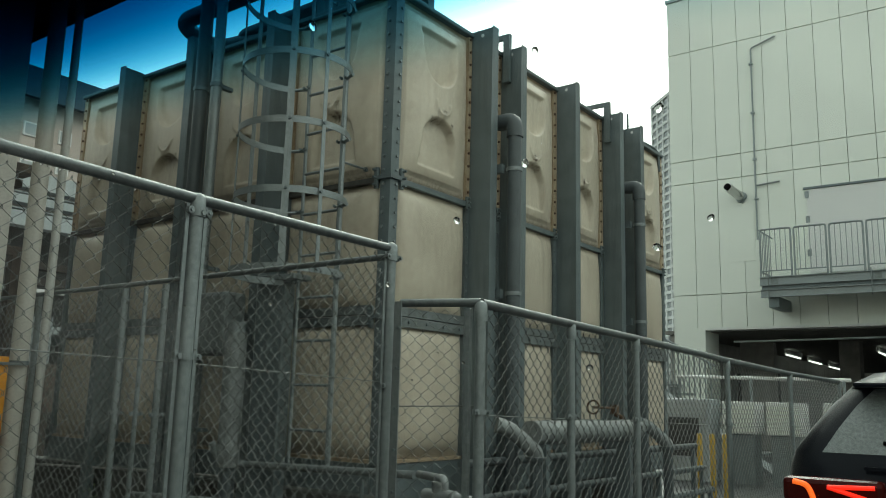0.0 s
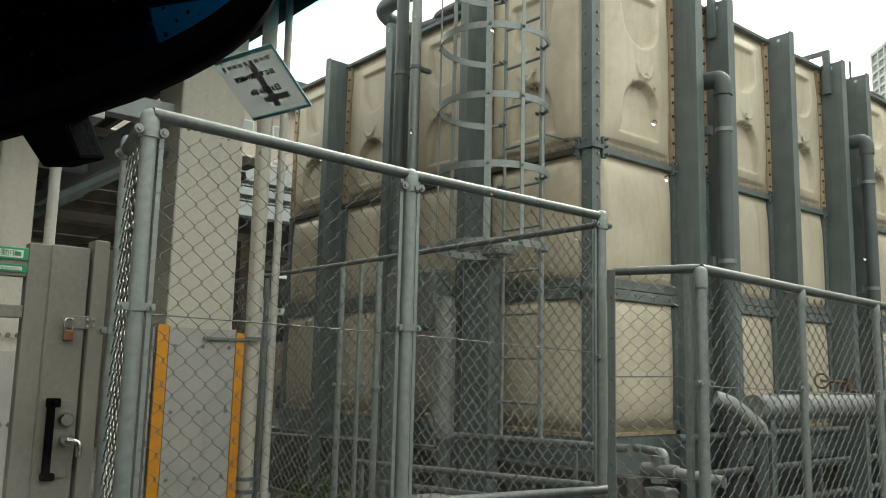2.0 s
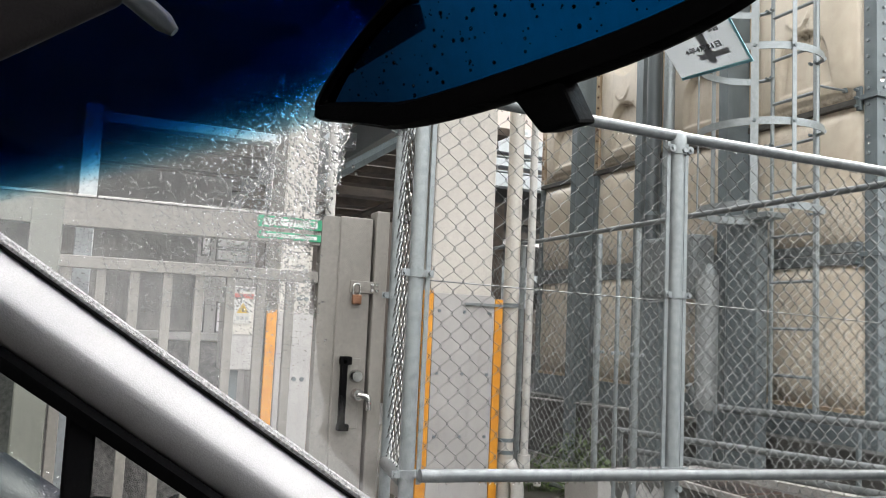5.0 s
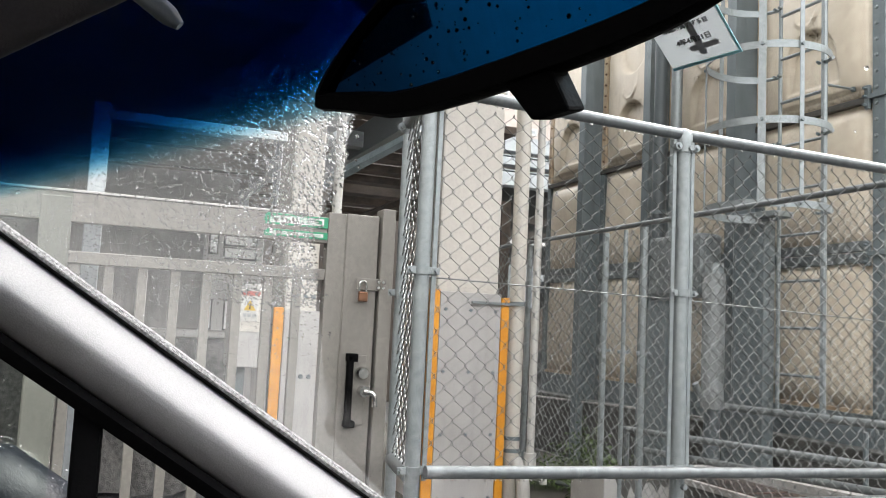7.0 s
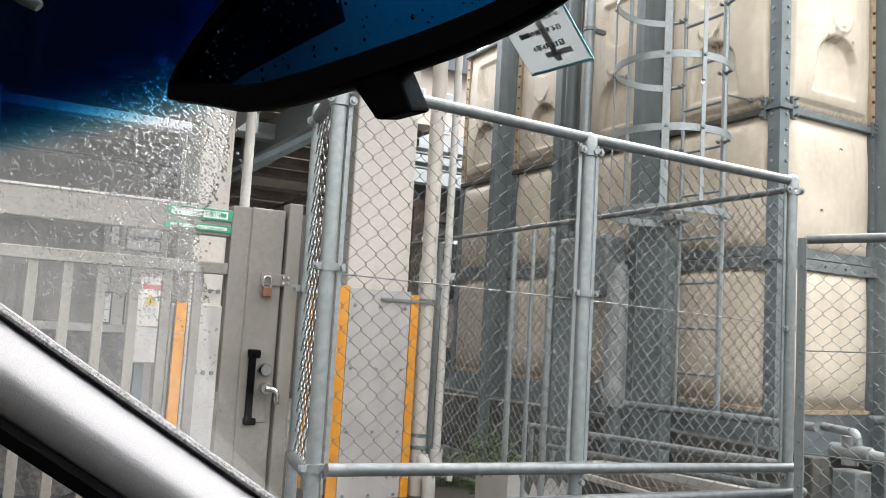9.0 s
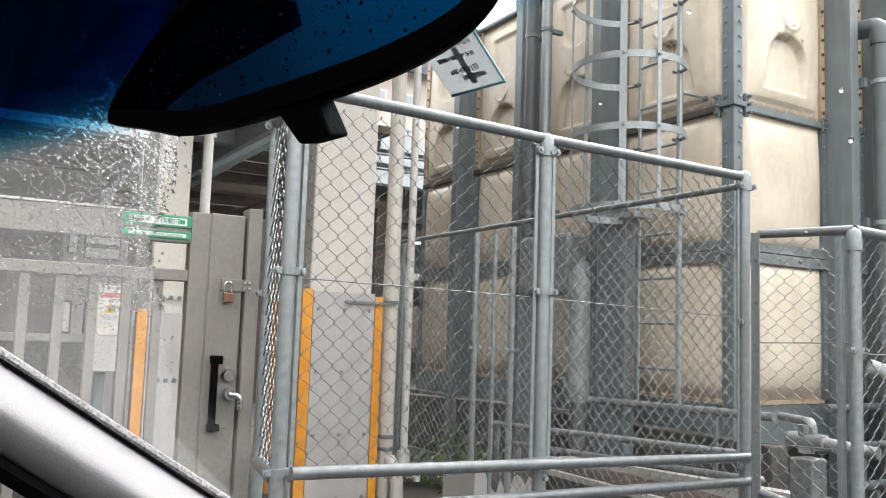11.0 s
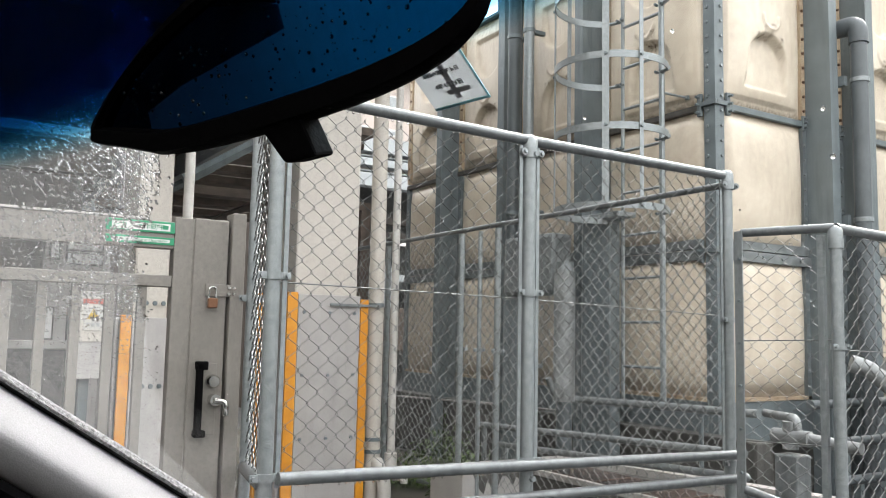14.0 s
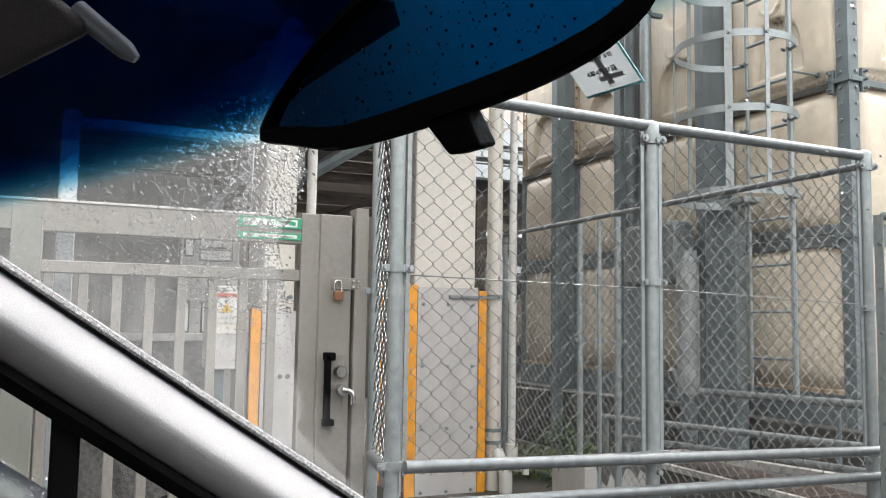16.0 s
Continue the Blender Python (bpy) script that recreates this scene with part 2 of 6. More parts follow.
TAIL_RED = glow("red_lamp_led", (1.0, 0.02, 0.01), 4.0)
TAIL_HOT = glow("red_lamp_hot", (1.0, 0.14, 0.02), 4.0)
TAIL_LENS = surface("dark_red_lens", (0.06, 0.005, 0.004), 0.25, bump=0, spec=0.15)

PAPER, _n, _l, _p = nodes_of("thin_paper")
_p.inputs["Base Color"].default_value = (0.36, 0.37, 0.38, 1)
_t, _m = _n.new("ShaderNodeBsdfTranslucent"), _n.new("ShaderNodeMixShader")
_t.inputs["Color"].default_value = (0.52, 0.54, 0.545, 1)
_m.inputs["Fac"].default_value = 0.55
_l.new(_p.outputs["BSDF"], _m.inputs[1])
_l.new(_t.outputs["BSDF"], _m.inputs[2])
_l.new(_m.outputs["Shader"], _n["Material Output"].inputs["Surface"])
INK = surface("dark_grey_ink", (0.24, 0.24, 0.24), 0.7, bump=0)
PRINT = surface("grey_print", (0.55, 0.55, 0.55), 0.7, bump=0)
PAPER_BLUE = surface("pale_blue_paper", (0.35, 0.75, 0.8), 0.6, bump=0)
WATER, _n, _l, _p = nodes_of("rain_water")
_p.inputs["Transmission Weight"].default_value, _p.inputs["Roughness"].default_value, _p.inputs["IOR"].default_value = 1.0, 0.05, 1.33
_p.inputs["Base Color"].default_value = (1, 1, 1, 1)
BLUE_MIRROR, _n, _l, _p = nodes_of("blue_mirror_glass")
_p.inputs["Base Color"].default_value = (0.0, 0.022, 0.068, 1)
_p.inputs["Metallic"].default_value, _p.inputs["Roughness"].default_value = 1.0, 0.02
# water mist on unwiped glass: mostly clear, with fine milky specks
MIST, _n, _l, _p = nodes_of("water_mist")
_g, _v, _r = _n.new("ShaderNodeNewGeometry"), _n.new("ShaderNodeTexNoise"), _n.new("ShaderNodeMapRange")
_v.inputs["Scale"].default_value, _v.inputs["Detail"].default_value, _v.inputs["Roughness"].default_value = 420, 3, 0.7
_l.new(_g.outputs["Position"], _v.inputs["Vector"])
_r.inputs["From Min"].default_value, _r.inputs["From Max"].default_value = 0.35, 0.75
_r.inputs["To Min"].default_value, _r.inputs["To Max"].default_value = 0.01, 0.085
_l.new(_v.outputs["Fac"], _r.inputs["Value"])
_c, _t, _m = _n.new("ShaderNodeBsdfTransparent"), _n.new("ShaderNodeBsdfTranslucent"), _n.new("ShaderNodeMixShader")
_t.inputs["Color"].default_value = (0.8, 0.82, 0.82, 1)
_l.new(_r.outputs["Result"], _m.inputs["Fac"])
_l.new(_c.outputs["BSDF"], _m.inputs[1])
_l.new(_t.outputs["BSDF"], _m.inputs[2])
_l.new(_m.outputs["Shader"], _n["Material Output"].inputs["Surface"])
MIRROR, _n, _l, _p = nodes_of("mirror_glass")
_p.inputs["Base Color"].default_value = (0.8, 0.82, 0.82, 1)
_p.inputs["Metallic"].default_value, _p.inputs["Roughness"].default_value = 1.0, 0.02


# ---- mesh helpers ----
def thing(name, at=(0, 0, 0), label="", category="", group="", kind=""):
    ob = new(name)
    ob.location = at
    ob.empty_display_size = 0.05
    return tagged(ob, label, category, group, kind)


def finish(name, bm, material, smooth=False):
    me = bpy.data.meshes.new(name)
    bm.normal_update()
    bm.to_mesh(me)
    bm.free()
    me.materials.append(material)
    if smooth:
        me.polygons.foreach_set("use_smooth", [True] * len(me.polygons))
        me.set_sharp_from_angle(angle=radians(40))
    return me


def hang(ob, parent):
    if parent:
        base, up = Vector(), parent
        while up:
            base += up.location
            up = up.parent
        ob.parent = parent
        ob.location = ob.location - base
    return ob


def part(name, bm, material, parent=None, label="", smooth=False, kind=""):
    ob = hang(new(name, finish(name, bm, material, smooth)), parent)
    return tagged(ob, label, kind=kind)


def mesh_part(name, verts, faces, material, parent=None, label="", smooth=False, kind=""):
    me = bpy.data.meshes.new(name)
    me.from_pydata(verts, [], faces)
    me.materials.append(material)
    me.update()
    if smooth:
        me.polygons.foreach_set("use_smooth", [True] * len(me.polygons))
        me.set_sharp_from_angle(angle=radians(40))
    return tagged(hang(new(name, me), parent), label, kind=kind)


def box(bm, lo, hi, bevel=0.0):
    vs = [bm.verts.new((x, y, z)) for z in (lo[2], hi[2]) for y in (lo[1], hi[1]) for x in (lo[0], hi[0])]
    fs = [bm.faces.new([vs[i] for i in q]) for q in ((0, 2, 3, 1), (4, 5, 7, 6), (0, 1, 5, 4), (2, 6, 7, 3), (0, 4, 6, 2), (1, 3, 7, 5))]
    if bevel:
        bmesh.ops.bevel(bm, geom=list({e for f in fs for e in f.edges}), offset=bevel, segments=2, affect="EDGES", profile=0.5)
    return bm


def boxed(lo, hi, bevel=0.0):
    return box(bmesh.new(), lo, hi, bevel)


def frame_of(d):
    d = Vector(d).normalized()
    a = Vector((0, 0, 1)) if abs(d.z) < 0.9 else Vector((1, 0, 0))
    u = d.cross(a).normalized()
    return u, d.cross(u).normalized()


def tube(bm, points, r, seg=12, caps=True):
    """A round bar or pipe along a line of points; r is a number or one radius a point."""
    pts = [Vector(p) for p in points]
    rs = r if isinstance(r, (list, tuple)) else [r] * len(pts)
    rings, u0 = [], None
    for i, p in enumerate(pts):
        d = (pts[min(i + 1, len(pts) - 1)] - pts[max(i - 1, 0)]).normalized()
        if u0 is None:
            u0, _ = frame_of(d)
        u0 = (u0 - d * u0.dot(d)).normalized()
        v = d.cross(u0)
        rings.append([bm.verts.new(p + (u0 * math.cos(a) + v * math.sin(a)) * rs[i]) for a in (2 * math.pi * k / seg for k in range(seg))])
    for a, b in zip(rings, rings[1:]):
        for k in range(seg):
            bm.faces.new((a[k], a[(k + 1) % seg], b[(k + 1) % seg], b[k]))
    if caps:
        bm.faces.new(rings[0][::-1])
        bm.faces.new(rings[-1])
    return bm


def tubed(points, r, seg=12):
    return tube(bmesh.new(), points, r, seg)


def bend(points, radius, steps=5):
    """Rounds the corners of a line of points."""
    pts = [Vector(p) for p in points]
    out = [pts[0]]
    for a, b, c in zip(pts, pts[1:], pts[2:]):
        u, v = (a - b).normalized(), (c - b).normalized()
        r = min(radius, (a - b).length * 0.49, (c - b).length * 0.49)
        p, q = b + u * r, b + v * r
        for k in range(steps + 1):
            s = k / steps
            out.append(p * (1 - s) ** 2 + b * 2 * s * (1 - s) + q * s * s)
    return out + [pts[-1]]


def bolt_heads(spots, normal, r=0.011, h=0.012):
    verts, faces = [], []
    n = Vector(normal)
    u, v = frame_of(n)
    for s in spots:
        s = Vector(s)
        b = len(verts)
        for lift, k in ((0, 1.0), (h, 0.85)):
            for i in range(6):
                a = i * math.pi / 3
                verts.append(s + n * lift + (u * math.cos(a) + v * math.sin(a)) * r * k)
        faces += [[b + i, b + (i + 1) % 6, b + 6 + (i + 1) % 6, b + 6 + i] for i in range(6)] + [[b + 6 + i for i in range(6)]]
    return verts, faces


def writing(name, text, size, m, material, parent, label=""):
    cu = bpy.data.curves.new(name, "FONT")
    cu.body, cu.size, cu.align_x, cu.align_y, cu.extrude = text, size, "CENTER", "CENTER", 0.0004
    tmp = bpy.data.objects.new(name, cu)
    scene.collection.objects.link(tmp)
    me = bpy.data.meshes.new_from_object(tmp.evaluated_get(bpy.context.evaluated_depsgraph_get()))
    bpy.data.objects.remove(tmp)
    me.transform(m)
    me.materials.clear()
    me.materials.append(material)
    return tagged(hang(new(name, me), parent), label)

# ---- ground ----
G = 0.2
bm = bmesh.new()
for x0, x1, y0, y1 in ((-400, 400, -400, 400),):
    bm.faces.new([bm.verts.new(p) for p in ((x0, y0, G), (x1, y0, G), (x1, y1, G), (x0, y1, G))])
part("ground", bm, ASPHALT, label="wet dark grey asphalt", kind="structure")
tagged(part("soil_bed", boxed((-9.5, 0.55, G - 0.1), (-2.85, 3.4, G + 0.05)), SOIL), "dark damp soil below the tank fence", "soil", kind="structure")

# ---- water tank: cream moulded panels, 5 m by 4 m by 3.5 m ----
TX, TY, TB, T2, T1, TT = -4.0, 3.77, 0.95, 1.915, 2.878, 4.25
tank = thing("water_tank", (TX, TY, TB), "large cream panel water tank with grey steel channel posts", "water tank")


def panel_height(u, v, w, h, upper):
    """How far the moulded panel stands out at (u, v) metres from its lower left corner."""
    e = min(u, w - u, v, h - v)
    a = (1 - abs(2 * u / w - 1) ** 3.2) * (1 - abs(2 * v / h - 1) ** 4)
    d = 0.012 + 0.075 * max(0.0, a) ** 0.8
    if e < 0.05:
        return 0.012 * min(1, e / 0.02)
    if upper and w > 0.8:
        cx = w * 0.5
        # arched recess low down, the mirrored one above
        for base, sign in ((0.12, 1), (h - 0.14, -1)):
            q = (v - base) * sign
            r, s = 0.2, 0.2
            inner = (r + 0.025 - q * 0.12 - abs(u - cx)) if q < s else r - math.hypot(u - cx, q - s)
            inner = min(inner, q * 1.2)
            k = min(1.0, max(0.0, inner / 0.022))
            k = k * k * (3 - 2 * k)
            d += (min(d, 0.022 + 0.012 * max(0.0, 1 - q / 0.4)) - d) * k
        q = math.hypot(u - cx - 0.03, (v - h * 0.5) + 0.02)
        if 0.075 < q < 0.095 and v < h * 0.5:
            d += 0.012
    return d


def tank_panel(origin, along, out, w, h, upper):
    nu, nv = (64 if upper else 34) if w > 0.8 else 18, 96 if upper else 28
    verts, faces = [], []
    o, a, n = Vector(origin), Vector(along), Vector(out)
    for j in range(nv + 1):
        for i in range(nu + 1):
            u, v = w * i / nu, h * j / nv
            verts.append(o + a * u + Vector((0, 0, v)) + n * panel_height(u, v, w, h, upper))
    flip = a.cross(Vector((0, 0, 1))).dot(n) < 0
    for j in range(nv):
        for i in range(nu):
            b = j * (nu + 1) + i
            q = (b, b + 1, b + nu + 2, b + nu + 1)
            faces.append(q[::-1] if flip else q)
    rng = random.Random(int(o.x * 131 + o.y * 977 + o.z * 53))
    cx, drips = w * 0.5, []
    if upper and w > 0.8:
        # under the crown of the lower arch and the lip of the upper one
        drips += [(cx + rng.uniform(-0.15, 0.15), 0.50, rng.uniform(0.05, 0.13), rng.uniform(0.3, 0.9)) for _ in range(7)]
        drips += [(cx + rng.uniform(-0.06, 0.1), h * 0.5 - 0.07, rng.uniform(0.03, 0.16), rng.uniform(0.2, 0.9)) for _ in range(4)]
    drips += [(rng.uniform(0.05, w - 0.05), h - 0.02, rng.uniform(0.1, 0.5), rng.uniform(0.05, 0.35)) for _ in range(5)]
    stain_shade = []
    for j in range(nv + 1):
        for i in range(nu + 1):
            u, v = w * i / nu, h * j / nv
            e = min(u, w - u, v, h - v)
            # painted shade: darker along the panel's edges and towards its foot
            s = 0.30 * max(0.0, 1 - e / 0.06) + 0.25 * max(0.0, 1 - v / 0.10)
            for x, y, drop, k in drips:
                if y - drop < v <= y + 0.012 and abs(u - x) < 0.025:
                    s += k * (1 - abs(u - x) / 0.025) * (1 - (y - v) / drop if v < y else 1)
            stain_shade.append(min(1.0, s))
    ob = mesh_part("panel", verts, faces, CREAM, tank, smooth=False)
    ob.data.attributes.new("stain_shade", "FLOAT", "POINT").data.foreach_set("value", stain_shade)
    ob.data.polygons.foreach_set("use_smooth", [True] * len(faces))
    return ob


RIGHT = [0.0, 0.91, 1.34, 2.29, 3.245, 3.74, 4.83]
LEFT = [0.0, 1.0, 2.0, 3.0, 4.0]
ROWS = ((TB, T2, False), (T2, T1, False), (T1, TT, True))
for cuts, along, out in ((RIGHT, (0, 1, 0), (1, 0, 0)), (LEFT, (-1, 0, 0), (0, -1, 0))):
    for a, b in zip(cuts, cuts[1:]):
        for z0, z1, up in ROWS:
            o = Vector((TX, TY, z0 + 0.03)) + Vector(along) * (a + 0.03)
            tank_panel(o, along, out, b - a - 0.06, z1 - z0 - 0.06, up)
part("tank_core", boxed((TX - 4.0, TY + 0.002, TB), (TX - 0.002, TY + 4.83, TT)), CREAM_EDGE, tank)
part("tank_lid", boxed((TX - 4.05, TY - 0.05, TT), (TX + 0.05, TY + 4.88, TT + 0.035), 0.008), GALV_DARK, tank, "dark grey rim of the lid")
bm = bmesh.new()
for k in range(1, 25):
    box(bm, (TX - 4.02, TY + 0.2 * k - 0.01, TT + 0.035), (TX + 0.02, TY + 0.2 * k + 0.01, TT + 0.05))
part("lid_rib", bm, CREAM_EDGE, tank)

# joints: cream flanges with rusty bolts on the top row, grey angles below
spots_r, spots_l = [], []
for a in RIGHT[1:]:
    part("flange", boxed((TX, TY + a - 0.03, T1 + 0.03), (TX + 0.028, TY + a + 0.03, TT)), CREAM_EDGE, tank)
    part("joint_bar", boxed((TX, TY + a - 0.03, TB), (TX + 0.03, TY + a + 0.03, T1 - 0.03)), GALV_DARK, tank)
    spots_r += [(TX + 0.028, TY + a - 0.012, T1 + 0.09 + 0.105 * k) for k in range(13)]
for a in LEFT[1:]:
    part("flange", boxed((TX - a - 0.03, TY - 0.028, T1 + 0.03), (TX - a + 0.03, TY, TT)), CREAM_EDGE, tank)
    part("joint_bar", boxed((TX - a - 0.03, TY - 0.03, TB), (TX - a + 0.03, TY, T1 - 0.03)), GALV_DARK, tank)
    spots_l += [(TX - a + 0.012, TY - 0.028, T1 + 0.09 + 0.105 * k) for k in range(13)]
v, f = bolt_heads(spots_r, (1, 0, 0))
mesh_part("bolt_row", v, f, RUST, tank, "rusty bolt heads", kind="stuff")
v, f = bolt_heads(spots_l, (0, -1, 0))
mesh_part("bolt_row", v, f, RUST, tank, "rusty bolt heads", kind="stuff")
part("joint_bar", boxed((TX, TY + 0.05, T1 - 0.028), (TX + 0.04, TY + 4.85, T1 + 0.014), 0.004), GALV_DARK, tank)
part("joint_bar", boxed((TX - 4.02, TY - 0.04, T1 - 0.028), (TX - 0.05, TY, T1 + 0.014), 0.004), SHADE_ANGLE, tank, "joint angle coloured dark for shade")
bm = boxed((TX, TY + 0.09, T2 - 0.055), (TX + 0.05, TY + 4.85, T2 + 0.012), 0.003)
box(bm, (TX, TY + 0.09, T2 + 0.02), (TX + 0.035, TY + 4.85, T2 + 0.085), 0.003)
part("wale_beam", bm, GALV_MID, tank, "pale steel angle along the joint")
bm = boxed((TX - 4.02, TY - 0.05, T2 - 0.055), (TX - 0.09, TY, T2 + 0.012), 0.003)
box(bm, (TX - 4.02, TY - 0.035, T2 + 0.02), (TX - 0.09, TY, T2 + 0.085), 0.003)
part("wale_beam", bm, GALV_MID, tank, "pale steel angle along the joint")
v, f = bolt_heads([(TX - 0.2 - 0.2 * k, TY - 0.05, T2 - 0.02) for k in range(18)], (0, -1, 0), 0.012)
v2, f2 = bolt_heads([(TX + 0.05, TY + 0.2 + 0.2 * k, T2 - 0.02) for k in range(23)], (1, 0, 0), 0.012)
mesh_part("bolt_row", v + v2, f + [[i + len(v) for i in q] for q in f2], GALV_DARK, tank, "grey bolt heads", kind="stuff")
part("joint_bar", boxed((TX, TY + 0.05, TB + 0.006), (TX + 0.03, TY + 4.83, TB + 0.03)), CREAM_EDGE, tank)
part("joint_bar", boxed((TX - 4.0, TY - 0.03, TB + 0.006), (TX - 0.05, TY, TB + 0.03)), CREAM_EDGE, tank)
low_r, low_l = [], []
for a in RIGHT[1:]:
    low_r += [(TX + 0.03, TY + a - 0.015, TB + 0.09 + 0.105 * k) for k in range(17) if abs(TB + 0.09 + 0.105 * k - T2) > 0.11]
    bm = boxed((TX + 0.03, TY + a - 0.045, T1 - 0.055), (TX + 0.05, TY + a - 0.012, T1 + 0.05), 0.004)
    for dz in (-0.035, 0.0, 0.032):
        tube(bm, [(TX + 0.05, TY + a - 0.03, T1 + dz), (TX + 0.075, TY + a - 0.035, T1 + dz)], 0.008, 6)
    part("joint_clamp", bm, GALV_DARK, tank, "bolted clamp at the joint")
for a in LEFT[1:]:
    low_l += [(TX - a + 0.015, TY - 0.03, TB + 0.09 + 0.105 * k) for k in range(17) if abs(TB + 0.09 + 0.105 * k - T2) > 0.11]
v, f = bolt_heads(low_r, (1, 0, 0), 0.01, 0.01)
v2, f2 = bolt_heads(low_l, (0, -1, 0), 0.01, 0.01)
mesh_part("bolt_row", v + v2, f + [[i + len(v) for i in q] for q in f2], GALV, tank, "grey bolt heads", kind="stuff")
# corner angle, its bolts and the clamp at mid height
bm = boxed((TX - 0.045, TY - 0.045, TB), (TX + 0.045, TY - 0.035, TT))
box(bm, (TX + 0.035, TY - 0.035, TB), (TX + 0.045, TY + 0.04, TT))
part("corner_angle", bm, GALV_DARK, tank, "dark grey steel corner angle")
v, f = bolt_heads([(TX - 0.015, TY - 0.045, TB + 0.08 + 0.1 * k) for k in range(34)], (0, -1, 0), 0.012)
v2, f2 = bolt_heads([(TX + 0.045, TY + 0.012, TB + 0.08 + 0.1 * k) for k in range(34)], (1, 0, 0), 0.012)
mesh_part("bolt_row", v + v2, f + [[i + len(v) for i in q] for q in f2], GALV, tank, "grey bolt heads", kind="stuff")
for z in (T1, T2):
    bm = boxed((TX - 0.092, TY - 0.062, z - 0.075), (TX - 0.058, TY - 0.036, z + 0.075), 0.004)
    box(bm, (TX + 0.036, TY + 0.052, z - 0.075), (TX + 0.062, TY + 0.086, z + 0.075), 0.004)
    box(bm, (TX - 0.058, TY - 0.066, z - 0.016), (TX + 0.066, TY - 0.046, z + 0.016), 0.003)
    box(bm, (TX + 0.046, TY - 0.045, z - 0.016), (TX + 0.066, TY + 0.052, z + 0.016), 0.003)
    for dz in (-0.052, 0.0, 0.052):
        for p, q in (((TX - 0.075, TY - 0.06, z + dz), (TX - 0.075, TY - 0.092, z + dz)), ((TX + 0.06, TY + 0.069, z + dz), (TX + 0.092, TY + 0.069, z + dz))):
            tube(bm, [p, q], 0.0095, 6)
    part("corner_clamp", bm, GALV_DARK, tank, "bolted steel corner clamp")


def channel_r(y, top=4.30):
    """A channel post on the long side: web square to the wall, flanges away from the corner."""
    x0, x1, t = TX + 0.03, TX + 0.225, 0.009
    bm = boxed((x0, y, G), (x1, y + t, top))
    box(bm, (x1 - t, y + t, G), (x1, y + 0.09, top + 0.02))
    box(bm, (x0, y + t, G), (x0 + t, y + 0.09, top))
    ob = part("channel_post", bm, GALV_DARK, tank)
    v, f = bolt_heads([(x0 + 0.1, y, top - 0.05)], (0, -1, 0), 0.016, 0.004)
    mesh_part("bolt_hole", v, f, BRIGHT, ob)


def channel_l(x, top=4.30):
    y0, y1, t = TY - 0.03, TY - 0.225, 0.009
    bm = boxed((x - t, y1, G), (x, y0, top))
    box(bm, (x - 0.09, y1, G), (x - t, y1 + t, top + 0.02))
    box(bm, (x - 0.09, y0 - t, G), (x - t, y0, top))
    part("channel_post", bm, GALV_DARK, tank)


for y in (4.69, 5.13, 6.09, 7.05, 7.56):
    channel_r(y)
for x in (-5.03, -6.03, -7.03):
    channel_l(x)
for y0 in (5.122, 7.042):
    bm = boxed((TX + 0.07, y0 - 0.035, 4.0), (TX + 0.13, y0 + 0.005, 4.425))
    box(bm, (TX - 0.16, y0 - 0.035, 4.385), (TX + 0.069, y0 + 0.005, 4.425))
    box(bm, (TX - 0.16, y0 - 0.03, TT + 0.03), (TX - 0.13, y0, 4.384))
    part("top_bracket", bm, GALV_DARK, tank)
part("lid_rod", tubed([(TX + 0.08, 7.57, 4.15), (TX + 0.08, 7.57, 4.47)], 0.012, 8), GALV_DARK, tank)
part("lid_handrail", tubed(bend([(TX + 0.03, 8.0, 4.25), (TX + 0.03, 8.1, 4.30), (TX + 0.03, 8.42, 4.31), (TX + 0.03, 8.54, 4.27), (TX + 0.03, 8.55, 4.07)], 0.08, 4), 0.018, 8), GALV_DARK, tank, smooth=True)
# base frame below the panels
base = thing("tank_base", (TX, TY, G), "dark steel and concrete base under the water tank", "base")
part("base_beam", boxed((TX - 0.05, TY - 0.02, 0.70), (TX + 0.02, TY + 4.88, 0.952)), GALV_DARK, base)
part("base_beam", boxed((TX - 4.05, TY - 0.02, 0.70), (TX - 0.06, TY + 0.05, 0.952)), GALV_DARK, base)
part("plinth", boxed((TX - 4.0, TY + 0.06, G), (TX - 0.1, TY + 4.83, 0.698)), DAMP, base, "stained concrete plinth")


# pipes on the long side
def drop_pipe(y, top, name="overflow_pipe"):
    x = TX + 0.31
    ob = thing(name, (x, y, G), "grey plastic overflow pipe strapped to the tank wall", "pipe", "tank overflow pipes")
    part("pipe", tubed(bend([(TX + 0.02, y - 0.02, top), (x, y, top), (x, y, G)], 0.11, 6), 0.056, 18), PIPE, ob, smooth=True)
    part("elbow", tubed(bend([(x - 0.14, y - 0.01, top), (x, y, top), (x, y, top - 0.14)], 0.11, 6), 0.066, 18), PIPE, ob, smooth=True)
    for z in (top - 0.42, top - 1.4):
        part("strap", tubed([(x, y, z), (x, y, z + 0.03)], 0.063, 18), GALV, ob, "galvanised strap", True)
        part("bracket", boxed((TX + 0.03, y - 0.09, z - 0.02), (x - 0.06, y - 0.05, z + 0.05)), GALV_DARK, ob)


